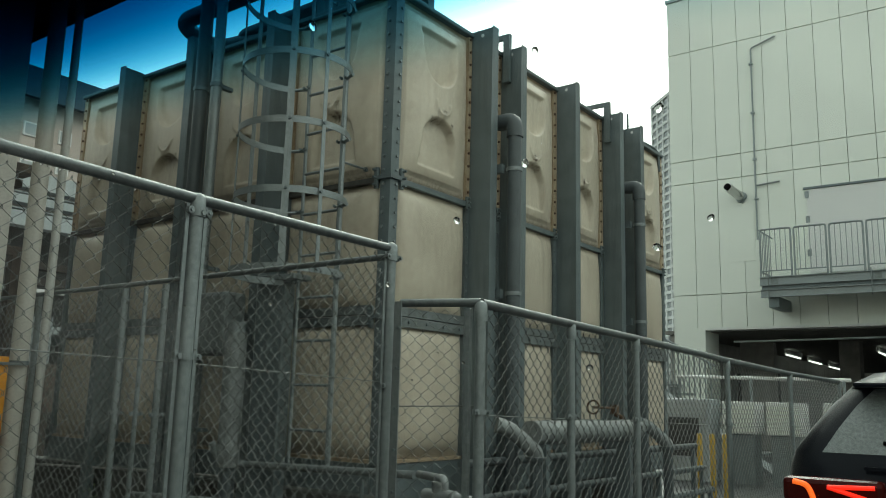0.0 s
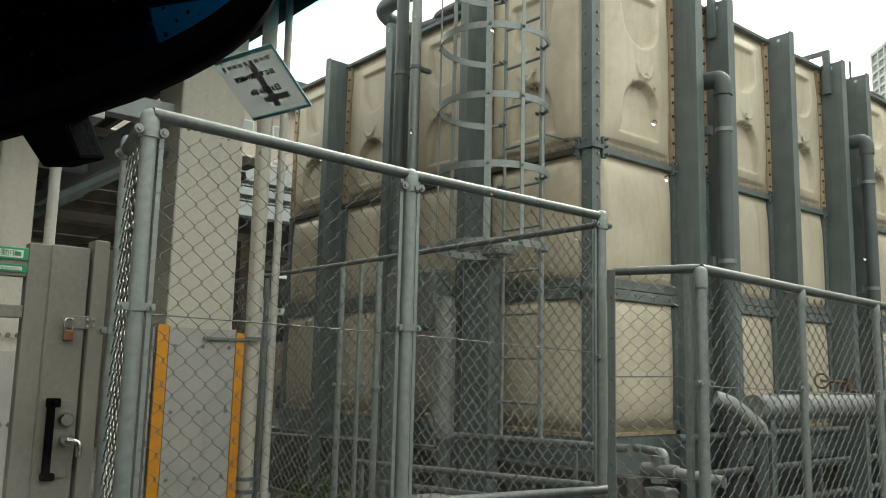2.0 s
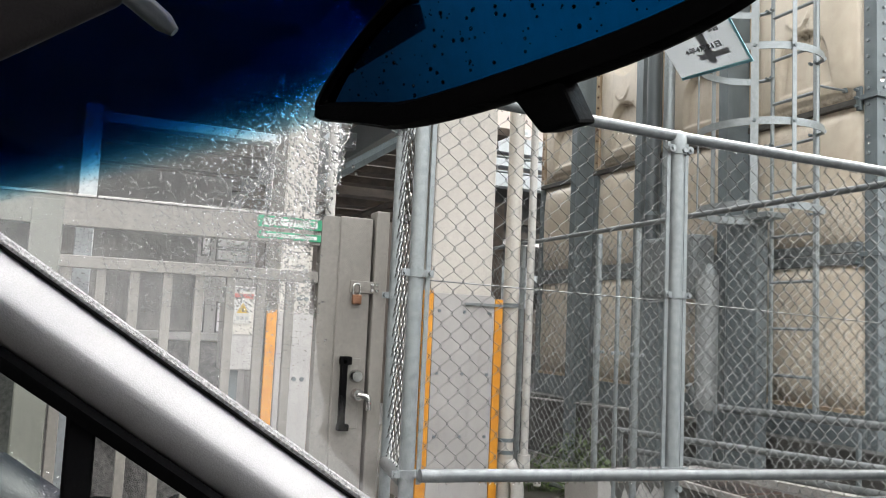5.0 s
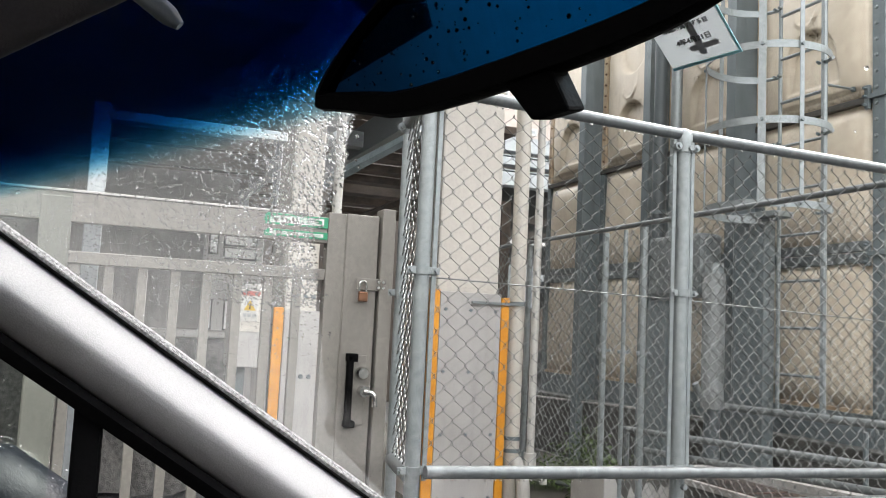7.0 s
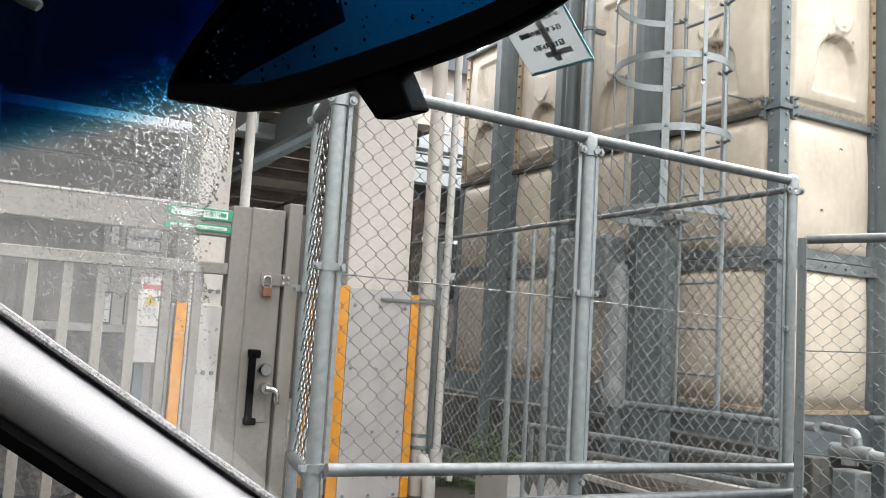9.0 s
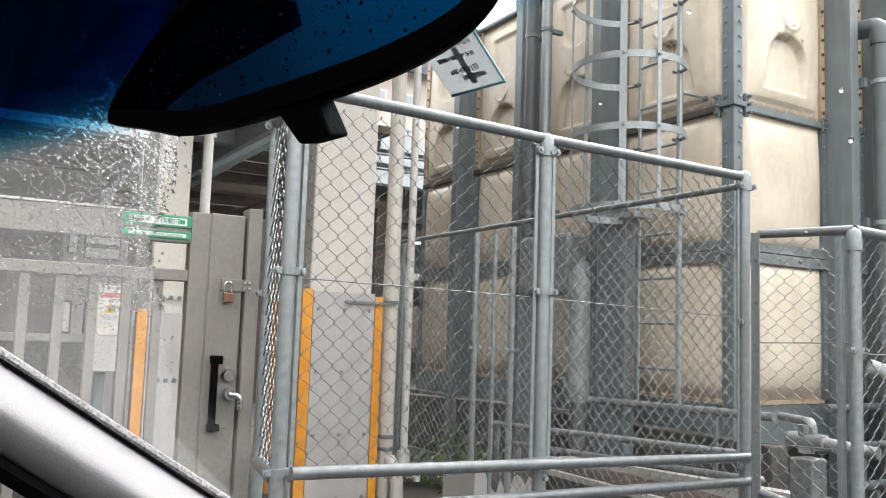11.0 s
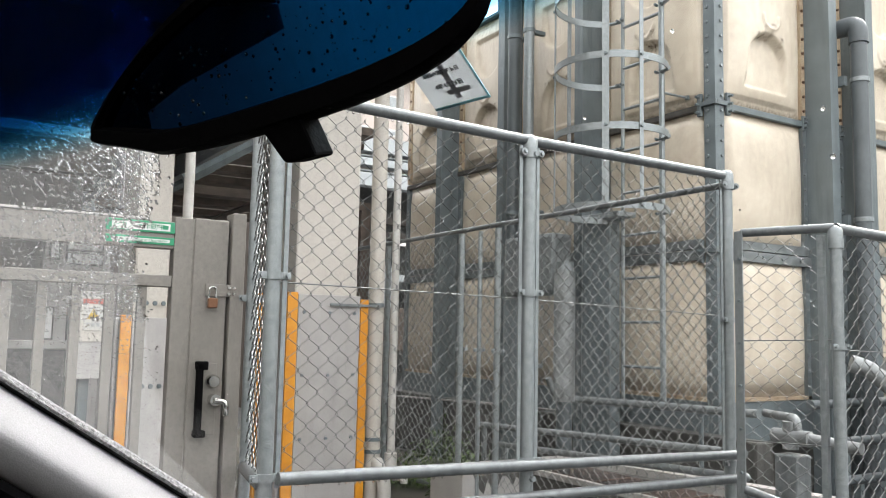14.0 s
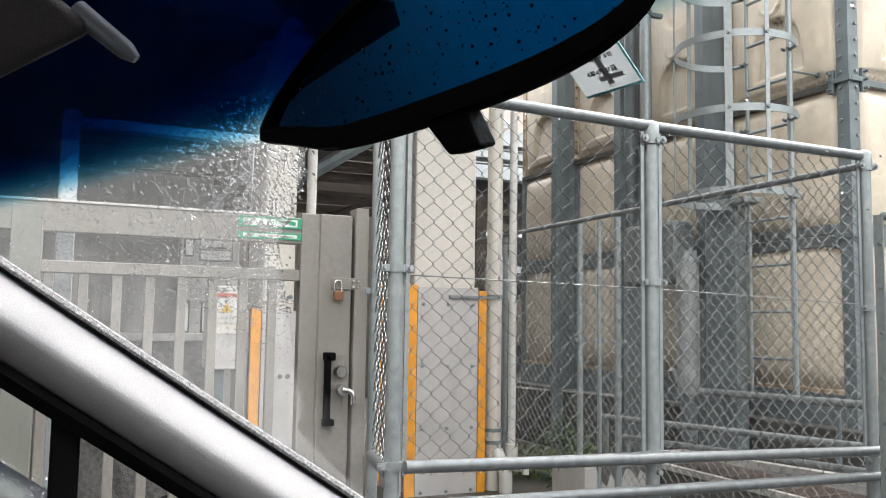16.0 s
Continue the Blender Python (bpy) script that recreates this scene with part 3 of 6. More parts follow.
drop_pipe(4.90, 3.57)
drop_pipe(7.30, 3.57)
main = thing("lagged_main", (-3.4, 5.5, 1.15), "thick metal-clad water main with elbows beside the tank", "pipe")
part("pipe", tubed([(-3.4, 4.69, 1.165), (-3.4, 6.47, 1.165)], 0.086, 20), LAGGING, main, smooth=True)
for y in (4.48, 6.85):
    part("elbow", tubed(bend([(-3.52, y - 0.05, 1.22), (-3.45, y + 0.02, 1.19), (-3.33, y + 0.15, 1.04), (-3.325, y + 0.155, 1.0)], 0.05, 5), 0.054, 16), LAGGING, main, smooth=True)
    part("elbow_flange", tubed([(-3.325, y + 0.155, 0.985), (-3.325, y + 0.155, 1.01)], 0.075, 16), PIPE, main, smooth=True)
    part("elbow_leg", tubed([(-3.325, y + 0.155, G), (-3.325, y + 0.155, 0.985)], 0.045, 12), PIPE, main)
part("feed", tubed([(-3.4, 6.47, 1.165), (-3.47, 6.83, 1.195)], 0.05, 14), PIPE, main, smooth=True)
for y in (4.9, 5.55, 6.15, 6.3):
    part("seam_band", tubed([(-3.4, y, 1.165), (-3.4, y + 0.03, 1.165)], 0.0915, 20), LAGGING, main, smooth=True)
for y in (4.8, 6.2):
    part("saddle", boxed((-3.46, y, G), (-3.34, y + 0.06, 1.085)), GALV_DARK, main)
wheel = thing("hand_wheel", (-3.6, 6.05, 1.35), "small rusty valve hand wheel on a spindle", "valve")
part("rim", tubed([(-3.6 + 0.055 * math.cos(k * math.pi / 10), 6.06, 1.35 + 0.055 * math.sin(k * math.pi / 10)) for k in range(21)], 0.008, 6), RUST, wheel, smooth=True)
part("spindle", tubed([(-3.6, 6.06, 1.35), (-3.6, 6.5, 1.345)], 0.011, 8), RUST, wheel)
part("spindle_post", boxed((-3.63, 6.45, 1.29), (-3.57, 6.51, 1.375)), RUST, wheel)
part("gland", tubed([(-3.6, 6.48, 1.295), (-3.5, 6.45, 1.26)], 0.02, 8), RUST, wheel)
for z in (0.95, 0.72, 0.5):
    ob = thing("pipe_run", (-3.75, 6, z), "thin grey pipe running along the tank base", "pipe", "pipes along the tank base")
    part("pipe", tubed([(-3.72 + (0.95 - z) * 0.4, 4.3, z), (-3.72 + (0.95 - z) * 0.4, 8.8, z)], 0.03, 12), PIPE, ob, smooth=True)
    for y in (4.5, 6.0, 7.5, 8.7):
        part("pipe_leg", boxed((-3.74 + (0.95 - z) * 0.4, y, G), (-3.70 + (0.95 - z) * 0.4, y + 0.04, z - 0.029)), GALV_DARK, ob)

# vertical pipes on the short side, standing higher than the tank
for name, x, r in (("riser_pipe", -5.715, 0.054), ("riser_pipe", -5.525, 0.042)):
    y = 3.42
    ob = thing(name, (x, y, G), "tall grey riser pipe beside the water tank", "pipe", "riser pipes")
    part("pipe", tubed([(x, y, G), (x, y, 6.2)], r, 16), PIPE if r > 0.05 else GALV, ob, smooth=True)
    for z in (1.1, 2.3, 3.75):
        part("strap", tubed([(x, y, z), (x, y, z + 0.03)], r + 0.008, 16), GALV_DARK, ob, smooth=True)
        part("bracket", boxed((x - 0.02, y + r, z), (x + 0.02, TY - 0.2, z + 0.03)), GALV_DARK, ob)
loop = thing("top_pipe_loop", (-5.9, 3.9, 4.8), "dark grey looped pipes above the tank lid", "pipe")
part("pipe", tubed(bend([(-4.2, 3.72, 4.70), (-6.6, 3.76, 4.70), (-6.62, 4.2, 4.62), (-5.2, 4.3, 4.55), (-5.1, 4.35, TT)], 0.2, 6), 0.075, 16), PIPE, loop, smooth=True)
part("pipe", tubed(bend([(-4.4, 4.15, 4.66), (-6.3, 4.2, 4.66), (-6.32, 4.55, 4.60), (-4.8, 4.65, 4.55), (-4.7, 4.7, TT)], 0.16, 6), 0.055, 14), PIPE, loop, smooth=True)
part("support", boxed((-6.5, 3.8, TT + 0.03), (-6.42, 4.5, 4.55)), GALV_DARK, loop)
part("support", boxed((-4.9, 3.85, TT + 0.03), (-4.82, 4.5, 4.6)), GALV_DARK, loop)
part("support", boxed((-4.3, 3.64, 4.56), (-4.22, 4.5, 4.60)), GALV_DARK, loop)
part("support", boxed((-4.3, 4.42, TT + 0.03), (-4.22, 4.5, 4.56)), GALV_DARK, loop)

# ---- caged ladder on the short side ----
ladder = thing("caged_ladder", (-4.38, 3.55, G), "galvanised steel cage ladder fixed to the water tank", "ladder")
LX0, LX1, LY = -4.56, -4.2, 3.5
for x in (LX0, LX1):
    part("rail", tubed([(x, LY, 0.9), (x, LY, 5.3)], 0.019 if x == LX1 else 0.013, 8), GALV, ladder, smooth=True)
    for z in (T1 + 0.08, 4.3) if x == LX1 else (4.3,):
        st = part("stay", tubed([(x, LY, z), (x + 0.01, TY - 0.03, z)], 0.008, 6), GALV, ladder)
        part("stay_foot", boxed((x - 0.002, TY - 0.05, z - 0.014), (x + 0.022, TY - 0.03, z + 0.014)), GALV_DARK, st)
for k in range(15):
    z = 1.16 + 0.293 * k
    part("rung", tubed([(LX0, LY, z), (LX1, LY, z)], 0.011, 6), GALV, ladder)
CX, CY, CR = -4.38, 3.22, 0.37
for z in (2.13, 2.62, 3.07, 3.53, 4.0, 4.5):
    verts, faces = [], []
    n = 26
    for k in range(n + 1):
        a = radians(140 + 260 * k / n)
        for r in (CR, CR - 0.006):
            for dz in (0, 0.045):
                verts.append((CX + r * math.cos(a), CY + r * math.sin(a), z + dz))
    for k in range(n):
        b = 4 * k
        for p, q in ((0, 1), (1, 3), (3, 2), (2, 0)):
            faces.append((b + p, b + q, b + 4 + q, b + 4 + p))
    mesh_part("hoop", verts, faces, GALV, ladder, smooth=True)
for a in (185, 215, 312, 346):
    x, y = CX + (CR + 0.005) * math.cos(radians(a)), CY + (CR + 0.005) * math.sin(radians(a))
    w = 0.022 if a == 312 else 0.013
    d = Vector((-math.sin(radians(a)), math.cos(radians(a)), 0)) * w
    o = Vector((math.cos(radians(a)), math.sin(radians(a)), 0)) * 0.006
    p = Vector((x, y, 0))
    bm = bmesh.new()
    q = [[bm.verts.new(p + s * d + k * o + Vector((0, 0, z))) for s, k in ((-1, 0), (1, 0), (1, 1), (-1, 1))] for z in (2.13, 5.2)]
    for i in range(4):
        bm.faces.new((q[0][i], q[0][(i + 1) % 4], q[1][(i + 1) % 4], q[1][i]))
    bm.faces.new(q[0][::-1])
    bm.faces.new(q[1])
    part("cage_bar", bm, GALV, ladder)

rod = CX - (CR + 0.01) * 0.966, CY - (CR + 0.01) * 0.15
part("cage_rod", tubed([(*rod, 2.1), (*rod, 5.2)], 0.0045, 6), GALV, ladder)
heads, feet = [], []
for z in (2.13, 2.62, 3.07, 3.53, 4.0, 4.5):
    for a in (190, 215, 312, 346):
        u = Vector((math.cos(radians(a)), math.sin(radians(a)), 0))
        v, f = bolt_heads([Vector((CX, CY, z + 0.022)) + u * (CR + 0.011)], u, 0.012, 0.012)
        feet += [[i + len(heads) for i in q] for q in f]
        heads += v
    for x in (LX0, LX1):
        for dx in (-0.02, 0.02):
            v, f = bolt_heads([(x + dx, LY - 0.02, z + 0.022)], (0.3, -0.95, 0), 0.011, 0.03)
            feet += [[i + len(heads) for i in q] for q in f]
            heads += v
        end = (CX + CR * math.cos(radians(140 if x == LX0 else 40)), CY + CR * math.sin(radians(140 if x == LX0 else 40)))
        part("hoop_strap", tubed([(*end, z + 0.022), (x, LY, z + 0.022)], 0.012, 6), GALV, ladder)
mesh_part("bolt", heads, feet, GALV_DARK, ladder, "dark bolt heads on the hoops", kind="stuff")

# ---- chain-link fences ----
PITCH = 0.0625


def chain_link(p0, p1, z0, z1, z0b=None, z1b=None):
    """Woven wire between two plan points: zigzag wires that hook into one another."""
    z0b, z1b = z0 if z0b is None else z0b, z1 if z1b is None else z1b
    a, b = Vector((*p0, 0)), Vector((*p1, 0))
    length, d = (b - a).length, (b - a).normalized()
    n = Vector((-d.y, d.x, 0))
    h = PITCH / 2
    verts, faces, r = [], [], 0.0021
    rng = random.Random(int(length * 1000))
    for k in range(int(length / h)):
        lo, hi = z0 + (z0b - z0) * k * h / length, z1 + (z1b - z1) * k * h / length
        z, j, prev = lo, 0, None
        while z <= hi + 0.001:
            side = (j + k) % 2
            c = a + d * ((k + side) * h + (side - 0.5) * 0.004 + rng.uniform(-0.0012, 0.0012)) + Vector((0, 0, z))
            # each peak hooks round its neighbour: a short upright bit with a twist through the fence's thickness
            for up in (-1, 1):
                p = c + Vector((0, 0, up * 0.0032)) + n * up * (0.0028 if side else -0.0028)
                base = len(verts)
                for s, q in ((1, 0), (0, 1), (-1, 0), (0, -1)):
                    verts.append(p + Vector((0, 0, s * r * 1.0)) + d * (s * (-up if side else up) * r * 0.6) + n * q * r)
                if prev is not None:
                    faces += [(prev + i, prev + (i + 1) % 4, base + (i + 1) % 4, base + i) for i in range(4)]
                prev = base
            z += h
            j += 1
    return verts, faces


def post(parent, x, y, z0, z1, r=0.03, band=(), cap=True, ears=True):
    ob = part("post", tubed([(x, y, z0), (x, y, z1)], r, 18), GALV, parent, smooth=True)
    if cap:
        part("post_cap", tubed([(x, y, z1 - 0.05), (x, y, z1), (x, y, z1 + 0.012), (x, y, z1 + 0.02)], [r + 0.005, r + 0.005, r, r * 0.4], 18), GALV, ob, smooth=True)
        for s in (-1, 1) if ears else ():
            bm = tubed([(x + 0.006, y + s * (r + 0.013), z1 - 0.045), (x + 0.022, y + s * (r + 0.013), z1 - 0.045)], 0.013, 12)
            tube(bm, [(x + 0.022, y + s * (r + 0.013), z1 - 0.045), (x + 0.03, y + s * (r + 0.013), z1 - 0.045)], 0.007, 6)
            part("rail_clamp", bm, GALV, ob, "bolted clamp ear")
        part("clamp_band", tubed([(x, y, z1 - 0.062), (x, y, z1 - 0.028)], r + 0.0065, 18), GALV, ob, smooth=True)
    for z in band:
        part("post_band", tubed([(x, y, z), (x, y, z + 0.022)], r + 0.006, 18), GALV, ob, smooth=True)
        for s in (-1, 1):
            bm = boxed((x + r - 0.012, y + s * (r + 0.014) - 0.013, z + 0.001), (x + r - 0.007, y + s * (r + 0.014) + 0.013, z + 0.021), 0.001)
            tube(bm, [(x + r - 0.007, y + s * (r + 0.017), z + 0.011), (x + r + 0.004, y + s * (r + 0.017), z + 0.011)], 0.007, 6)
            part("band_ear", bm, GALV, ob, "bolted ear of the band")
    return ob


def rail(parent, p0, p1, r=0.0215, name="rail", material=None):
    return part(name, tubed([p0, p1], r, 14), material or GALV_RAIL, parent, smooth=True)


FX = -2.65
tall = thing("tall_chain_link_fence", (FX, 1.2, G), "tall galvanised chain-link fence enclosing the tank yard", "fence")
post(tall, FX, 0.318, G, 2.03, 0.0215, (1.495, 0.94))
post(tall, FX, 1.22, G, 2.02, 0.0228, (1.485, 0.93, 0.80))
post(tall, FX, 2.228, G, 2.02, 0.0228, (1.42, 0.86))
rail(tall, (FX + 0.01, 0.32, 2.035), (FX, 1.225, 2.02), 0.0185)
rail(tall, (FX, 1.22, 2.02), (FX, 2.23, 2.015), 0.0185)
rail(tall, (FX + 0.045, 0.34, 0.952), (FX + 0.045, 1.225, 0.933), 0.0185)
rail(tall, (FX + 0.045, 1.225, 0.933), (FX + 0.04, 2.25, 0.908), 0.017)
rail(tall, (FX + 0.045, 0.30, 0.845), (FX + 0.045, 2.27, 0.818), 0.0175)
for z in (1.475,):
    part("tension_wire", tubed([(FX - 0.005, 0.3, z + 0.015), (FX - 0.005, 1.225, z + 0.0), (FX - 0.005, 2.25, z - 0.03)], 0.0022, 5), WIRE, tall)
v, f = chain_link((FX, 0.34), (FX, 1.20), 0.93, 2.01)
mesh_part("chain_link_mesh", v, f, WIRE, tall, "diamond wire mesh", smooth=True, kind="stuff")
v, f = chain_link((FX, 1.25), (FX, 2.23), 0.92, 2.0)
mesh_part("chain_link_mesh", v, f, WIRE, tall, "diamond wire mesh", smooth=True, kind="stuff")
for z in (0.915, 0.80, 2.0):
    v, f = bolt_heads([(FX + 0.022, 1.225, z - 0.03)], (1, 0, 0), 0.011, 0.014)
    mesh_part("fixing_bolt", v, f, GALV, tall)
for y, sides in ((0.318, (1,)), (1.22, (-1, 1)), (2.228, (-1,))):
    for k in sides:
        part("tension_bar", boxed((FX - 0.003, y + k * 0.036 - 0.007, 0.92), (FX + 0.003, y + k * 0.036 + 0.007, 2.0), 0.001), GALV, tall, "flat tension bar")
# return run at the corner post, and the wing next to the gate
post(tall, FX - 0.31, 0.366, G, 2.03, 0.018, (1.44,))
rail(tall, (FX, 0.312, 2.02), (FX - 0.31, 0.366, 2.0))
rail(tall, (FX, 0.312, 0.93), (FX - 0.31, 0.366, 0.93))
v, f = chain_link((FX, 0.312), (FX - 0.31, 0.366), 0.93, 2.0)
mesh_part("chain_link_mesh", v, f, WIRE, tall, "diamond wire mesh", smooth=True, kind="stuff")

back = thing("inner_chain_link_fence", (-4.0, 2.25, G), "galvanised chain-link fence running back towards the column", "fence")
BY = 2.25
rail(back, (FX, BY, 1.985), (-6.4, BY, 1.975), 0.014)
for x in (-4.27, -4.45, -4.65, -5.6, -6.35):
    post(back, x, BY, G, 1.96, 0.013 if x == -4.45 else 0.0185, (1.25,), cap=False)
v, f = chain_link((FX - 0.03, BY), (-6.35, BY), 0.5, 1.96)
mesh_part("chain_link_mesh", v, f, WIRE, back, "diamond wire mesh", smooth=True, kind="stuff")

low = thing("low_chain_link_fence", (-2.175, 4, G), "lower galvanised chain-link fence along the lane", "fence")
SX = -2.175
SP = [(2.222, 1.755), (2.965, 1.738), (3.69, 1.725), (5.17, 1.688), (6.75, 1.662), (8.6, 1.655)]
for i, (y, z) in enumerate(SP):
    post(low, SX, y, G, z - 0.01, 0.0205 if i == 0 else 0.018, (z - 0.43, z - 1.0) if i == 0 else (z - 0.43,), ears=False)
for (y0, za), (y1, zb) in zip(SP, SP[1:]):
    rail(low, (SX, y0, za), (SX, y1, zb), 0.019)
    v, f = chain_link((SX, y0), (SX, y1), 0.45, za - 0.01, 0.45, zb - 0.01)
    mesh_part("chain_link_mesh", v, f, WIRE, low, "diamond wire mesh", smooth=True, kind="stuff")
part("tension_wire", tubed([(SX, y, z - 0.43) for y, z in SP], 0.002, 5), WIRE, low)
eb = part("end_bar", boxed((-2.535, 2.125, 0.60), (-2.497, 2.131, 1.768), 0.001), GALV, low, "flat angle frame bar")
part("end_flange", boxed((-2.535, 2.131, 0.60), (-2.529, 2.165, 1.768), 0.001), GALV, eb)
v, f = bolt_heads([(-2.512, 2.125, 0.70 + 0.16 * k) for k in range(7)], (0, -1, 0), 0.007, 0.006)
mesh_part("clip", v, f, GALV_DARK, eb, "dark fixing clips", kind="stuff")
part("bottom_angle", boxed((-2.48, 2.125, 0.60), (SX - 0.11, 2.131, 0.635), 0.001), GALV, low)
rail(low, (-2.51, 2.14, 1.762), (SX, 2.222, 1.757), 0.017)
rail(low, (-2.5, 2.13, 0.80), (SX, 2.235, 0.72), 0.017)
part("end_bar", boxed((SX - 0.065, 2.205, 0.5), (SX - 0.04, 2.225, 1.735), 0.003), GALV, low)
part("end_post", tubed([(-2.5, 2.15, G), (-2.5, 2.15, 0.79)], 0.016, 10), GALV, low)
for z in (1.35, 0.98):
    part("tension_wire", tubed([(-2.5, 2.13, z), (SX, 2.23, z + 0.01)], 0.0022, 5), WIRE, low)
v, f = chain_link((-2.5, 2.13), (SX - 0.03, 2.227), 0.8, 1.75)
mesh_part("chain_link_mesh", v, f, WIRE, low, "diamond wire mesh", smooth=True, kind="stuff")

def hanging_drops(parent, runs, seed):
    rng = random.Random(seed)
    verts, faces = [], []
    for p0, p1, r in runs:
        a, b = Vector(p0), Vector(p1)
        n = int((b - a).length / 0.017)
        for k in range(n):
            if rng.random() < 0.35:
                continue
            c = a.lerp(b, (k + rng.random() * 0.8) / n) - Vector((0, 0, r - 0.001))
            w = rng.uniform(0.0024, 0.0048)
            i0 = len(verts)
            for q, z in ((0.7, 0.0), (1.0, -w * 0.8), (0.6, -w * 1.7)):
                verts += [c + Vector((math.cos(j * 1.0472) * w * q, -math.sin(j * 1.0472) * w * q, z)) for j in range(6)]
            verts.append(c + Vector((0, 0, -w * 2)))
            for q in (0, 6):
                faces += [(i0 + q + j, i0 + q + (j + 1) % 6, i0 + q + 6 + (j + 1) % 6, i0 + q + 6 + j) for j in range(6)]
            faces += [(i0 + 12 + j, i0 + 12 + (j + 1) % 6, i0 + 18) for j in range(6)]
    mesh_part("rain_drops", verts, faces, WATER, parent, "rain drops hanging from the rails", smooth=True, kind="stuff")


hanging_drops(tall, [((FX + 0.01, 0.35, 2.035), (FX, 1.2, 2.02), 0.0185), ((FX, 1.25, 2.02), (FX, 2.2, 2.015), 0.0185),
                     ((FX + 0.045, 0.36, 0.952), (FX + 0.045, 1.2, 0.933), 0.0185), ((FX + 0.045, 1.25, 0.933), (FX + 0.04, 2.2, 0.909), 0.017),
                     ((FX + 0.045, 0.31, 0.845), (FX + 0.045, 2.22, 0.818), 0.0175)], 3)
hanging_drops(low, [((SX, a[0] + 0.03, a[1]), (SX, b[0] - 0.03, b[1]), 0.019) for a, b in zip(SP[:3], SP[1:])], 4)

# ---- pit, plates and pipework inside the yard ----
pit = thing("concrete_pit", (-3.5, 2.2, G), "low stained concrete pit with wet brown cover plates", "pit")
part("far_wall", boxed((-4.80, 2.15, G), (-4.45, 3.16, 0.56), 0.006), WHITE_CONC, pit, "pale concrete wall of the pit")
rng = random.Random(17)
top, low_edge = [], []
for k in range(15):
    y = 2.22 + 0.026 * k
    top.append((-4.446, y, 0.561))
    low_edge.append((-4.446, y, 0.56 - (0.03 + 0.10 * rng.random() ** 1.6 if k else 0.005)))
mesh_part("damp_stain", top + low_edge, [(k, k + 1, 16 + k, 15 + k) for k in range(14)], DAMP, pit, "dark damp runs below the rim")
part("near_floor", boxed((-4.449, 1.92, G), (-2.75, 2.599, 0.34)), DAMP, pit, "wet floor of the pit")
part("pit_wall", boxed((-4.449, 2.60, G), (-2.75, 3.16, 0.56), 0.008), DAMP, pit)
for k in range(3):
    part("cover_plate", boxed((-4.43 + 0.56 * k, 2.64, 0.56), (-3.90 + 0.56 * k, 2.94, 0.572), 0.003), BROWN, pit, "wet brown cover plate")
part("rim", boxed((-4.449, 2.585, 0.54), (-2.9, 2.612, 0.575), 0.003), WHITE_CONC, pit, "pale chipped rim")
verts = [(x, y + dy, z) for z in (G, 0.60) for x, y in ((-4.46, 2.955), (-2.3, 3.385)) for dy in (0.0, 0.085)]
mesh_part("kerb", verts, [(0, 2, 3, 1), (4, 5, 7, 6), (0, 4, 6, 2), (1, 3, 7, 5), (0, 1, 5, 4), (2, 6, 7, 3)], WHITE_CONC, pit, "pale concrete kerb")
part("ledge", boxed((-8.3, 3.62, G), (-3.6, 3.77, 0.76), 0.01), DAMP, pit, "damp concrete ledge")
part("ledge_drip", tubed([(-8.2, 3.605, 0.70), (-6.2, 3.605, 0.77), (-5.3, 3.605, 0.79)], 0.010, 8), WHITE_CONC, pit, "pale wet edge of the ledge")
gp = thing("ground_pipe", (-5.5, 2.58, G), "thin grey pipe sloping down to the damp soil", "pipe")
part("pipe", tubed([(-5.9, 2.56, 0.30), (-5.2, 2.60, 0.30)], 0.018, 10), GALV_MID, gp, smooth=True)
part("pipe_stay", tubed([(-5.8, 2.566, G), (-5.8, 2.566, 0.29)], 0.012, 8), GALV_DARK, gp)
part("pipe_stay", tubed([(-5.3, 2.594, G), (-5.3, 2.594, 0.29)], 0.012, 8), GALV_DARK, gp)

fat = thing("standpipe", (-4.93, 3.3, G), "grey lagged standpipe with a narrower foot", "pipe")
part("pipe", tubed([(-4.93, 3.3, 0.9), (-4.93, 3.3, 1.80)], 0.075, 20), LAGGING, fat, smooth=True)
part("pipe_cap", tubed([(-4.93, 3.3, 1.80), (-4.93, 3.3, 1.87)], 0.062, 20), GALV, fat, smooth=True)
part("pipe_foot", tubed([(-4.93, 3.3, G), (-4.93, 3.3, 0.9)], 0.055, 16), PIPE, fat, smooth=True)
bx = thing("junction_box", (-5.4, 3.4, 1.9), "grey steel control box on the tank posts", "electrical box")
part("body", boxed((-5.67, 3.3, 1.65), (-5.08, 3.5, 2.10), 0.03), GALV_MID, bx)
part("stub", tubed([(-5.08, 3.4, 1.85), (-4.99, 3.4, 1.85)], 0.035, 12), GALV, bx, smooth=True)
part("cable_duct", boxed((-5.72, 3.34, G), (-5.5, 3.48, 1.63), 0.01), GALV_DARK, bx, "dark steel cable duct")
part("bracket", boxed((-5.35, 3.5, 1.8), (-5.25, 3.58, 1.9)), GALV_DARK, bx)
du = thing("steel_duct", (-4.75, 3.55, G), "broad grey steel duct below the ladder cage", "duct")
part("duct", boxed((-4.93, 3.46, G), (-4.65, 3.56, 2.16), 0.006), GALV_DARK, du)
part("duct_cap", boxed((-4.98, 3.40, 2.162), (-4.50, 3.565, 2.20), 0.004), GALV, du)
hp = thing("feed_pipe", (-4.2, 3.5, 0.9), "galvanised feed pipe running along the tank foot", "pipe")
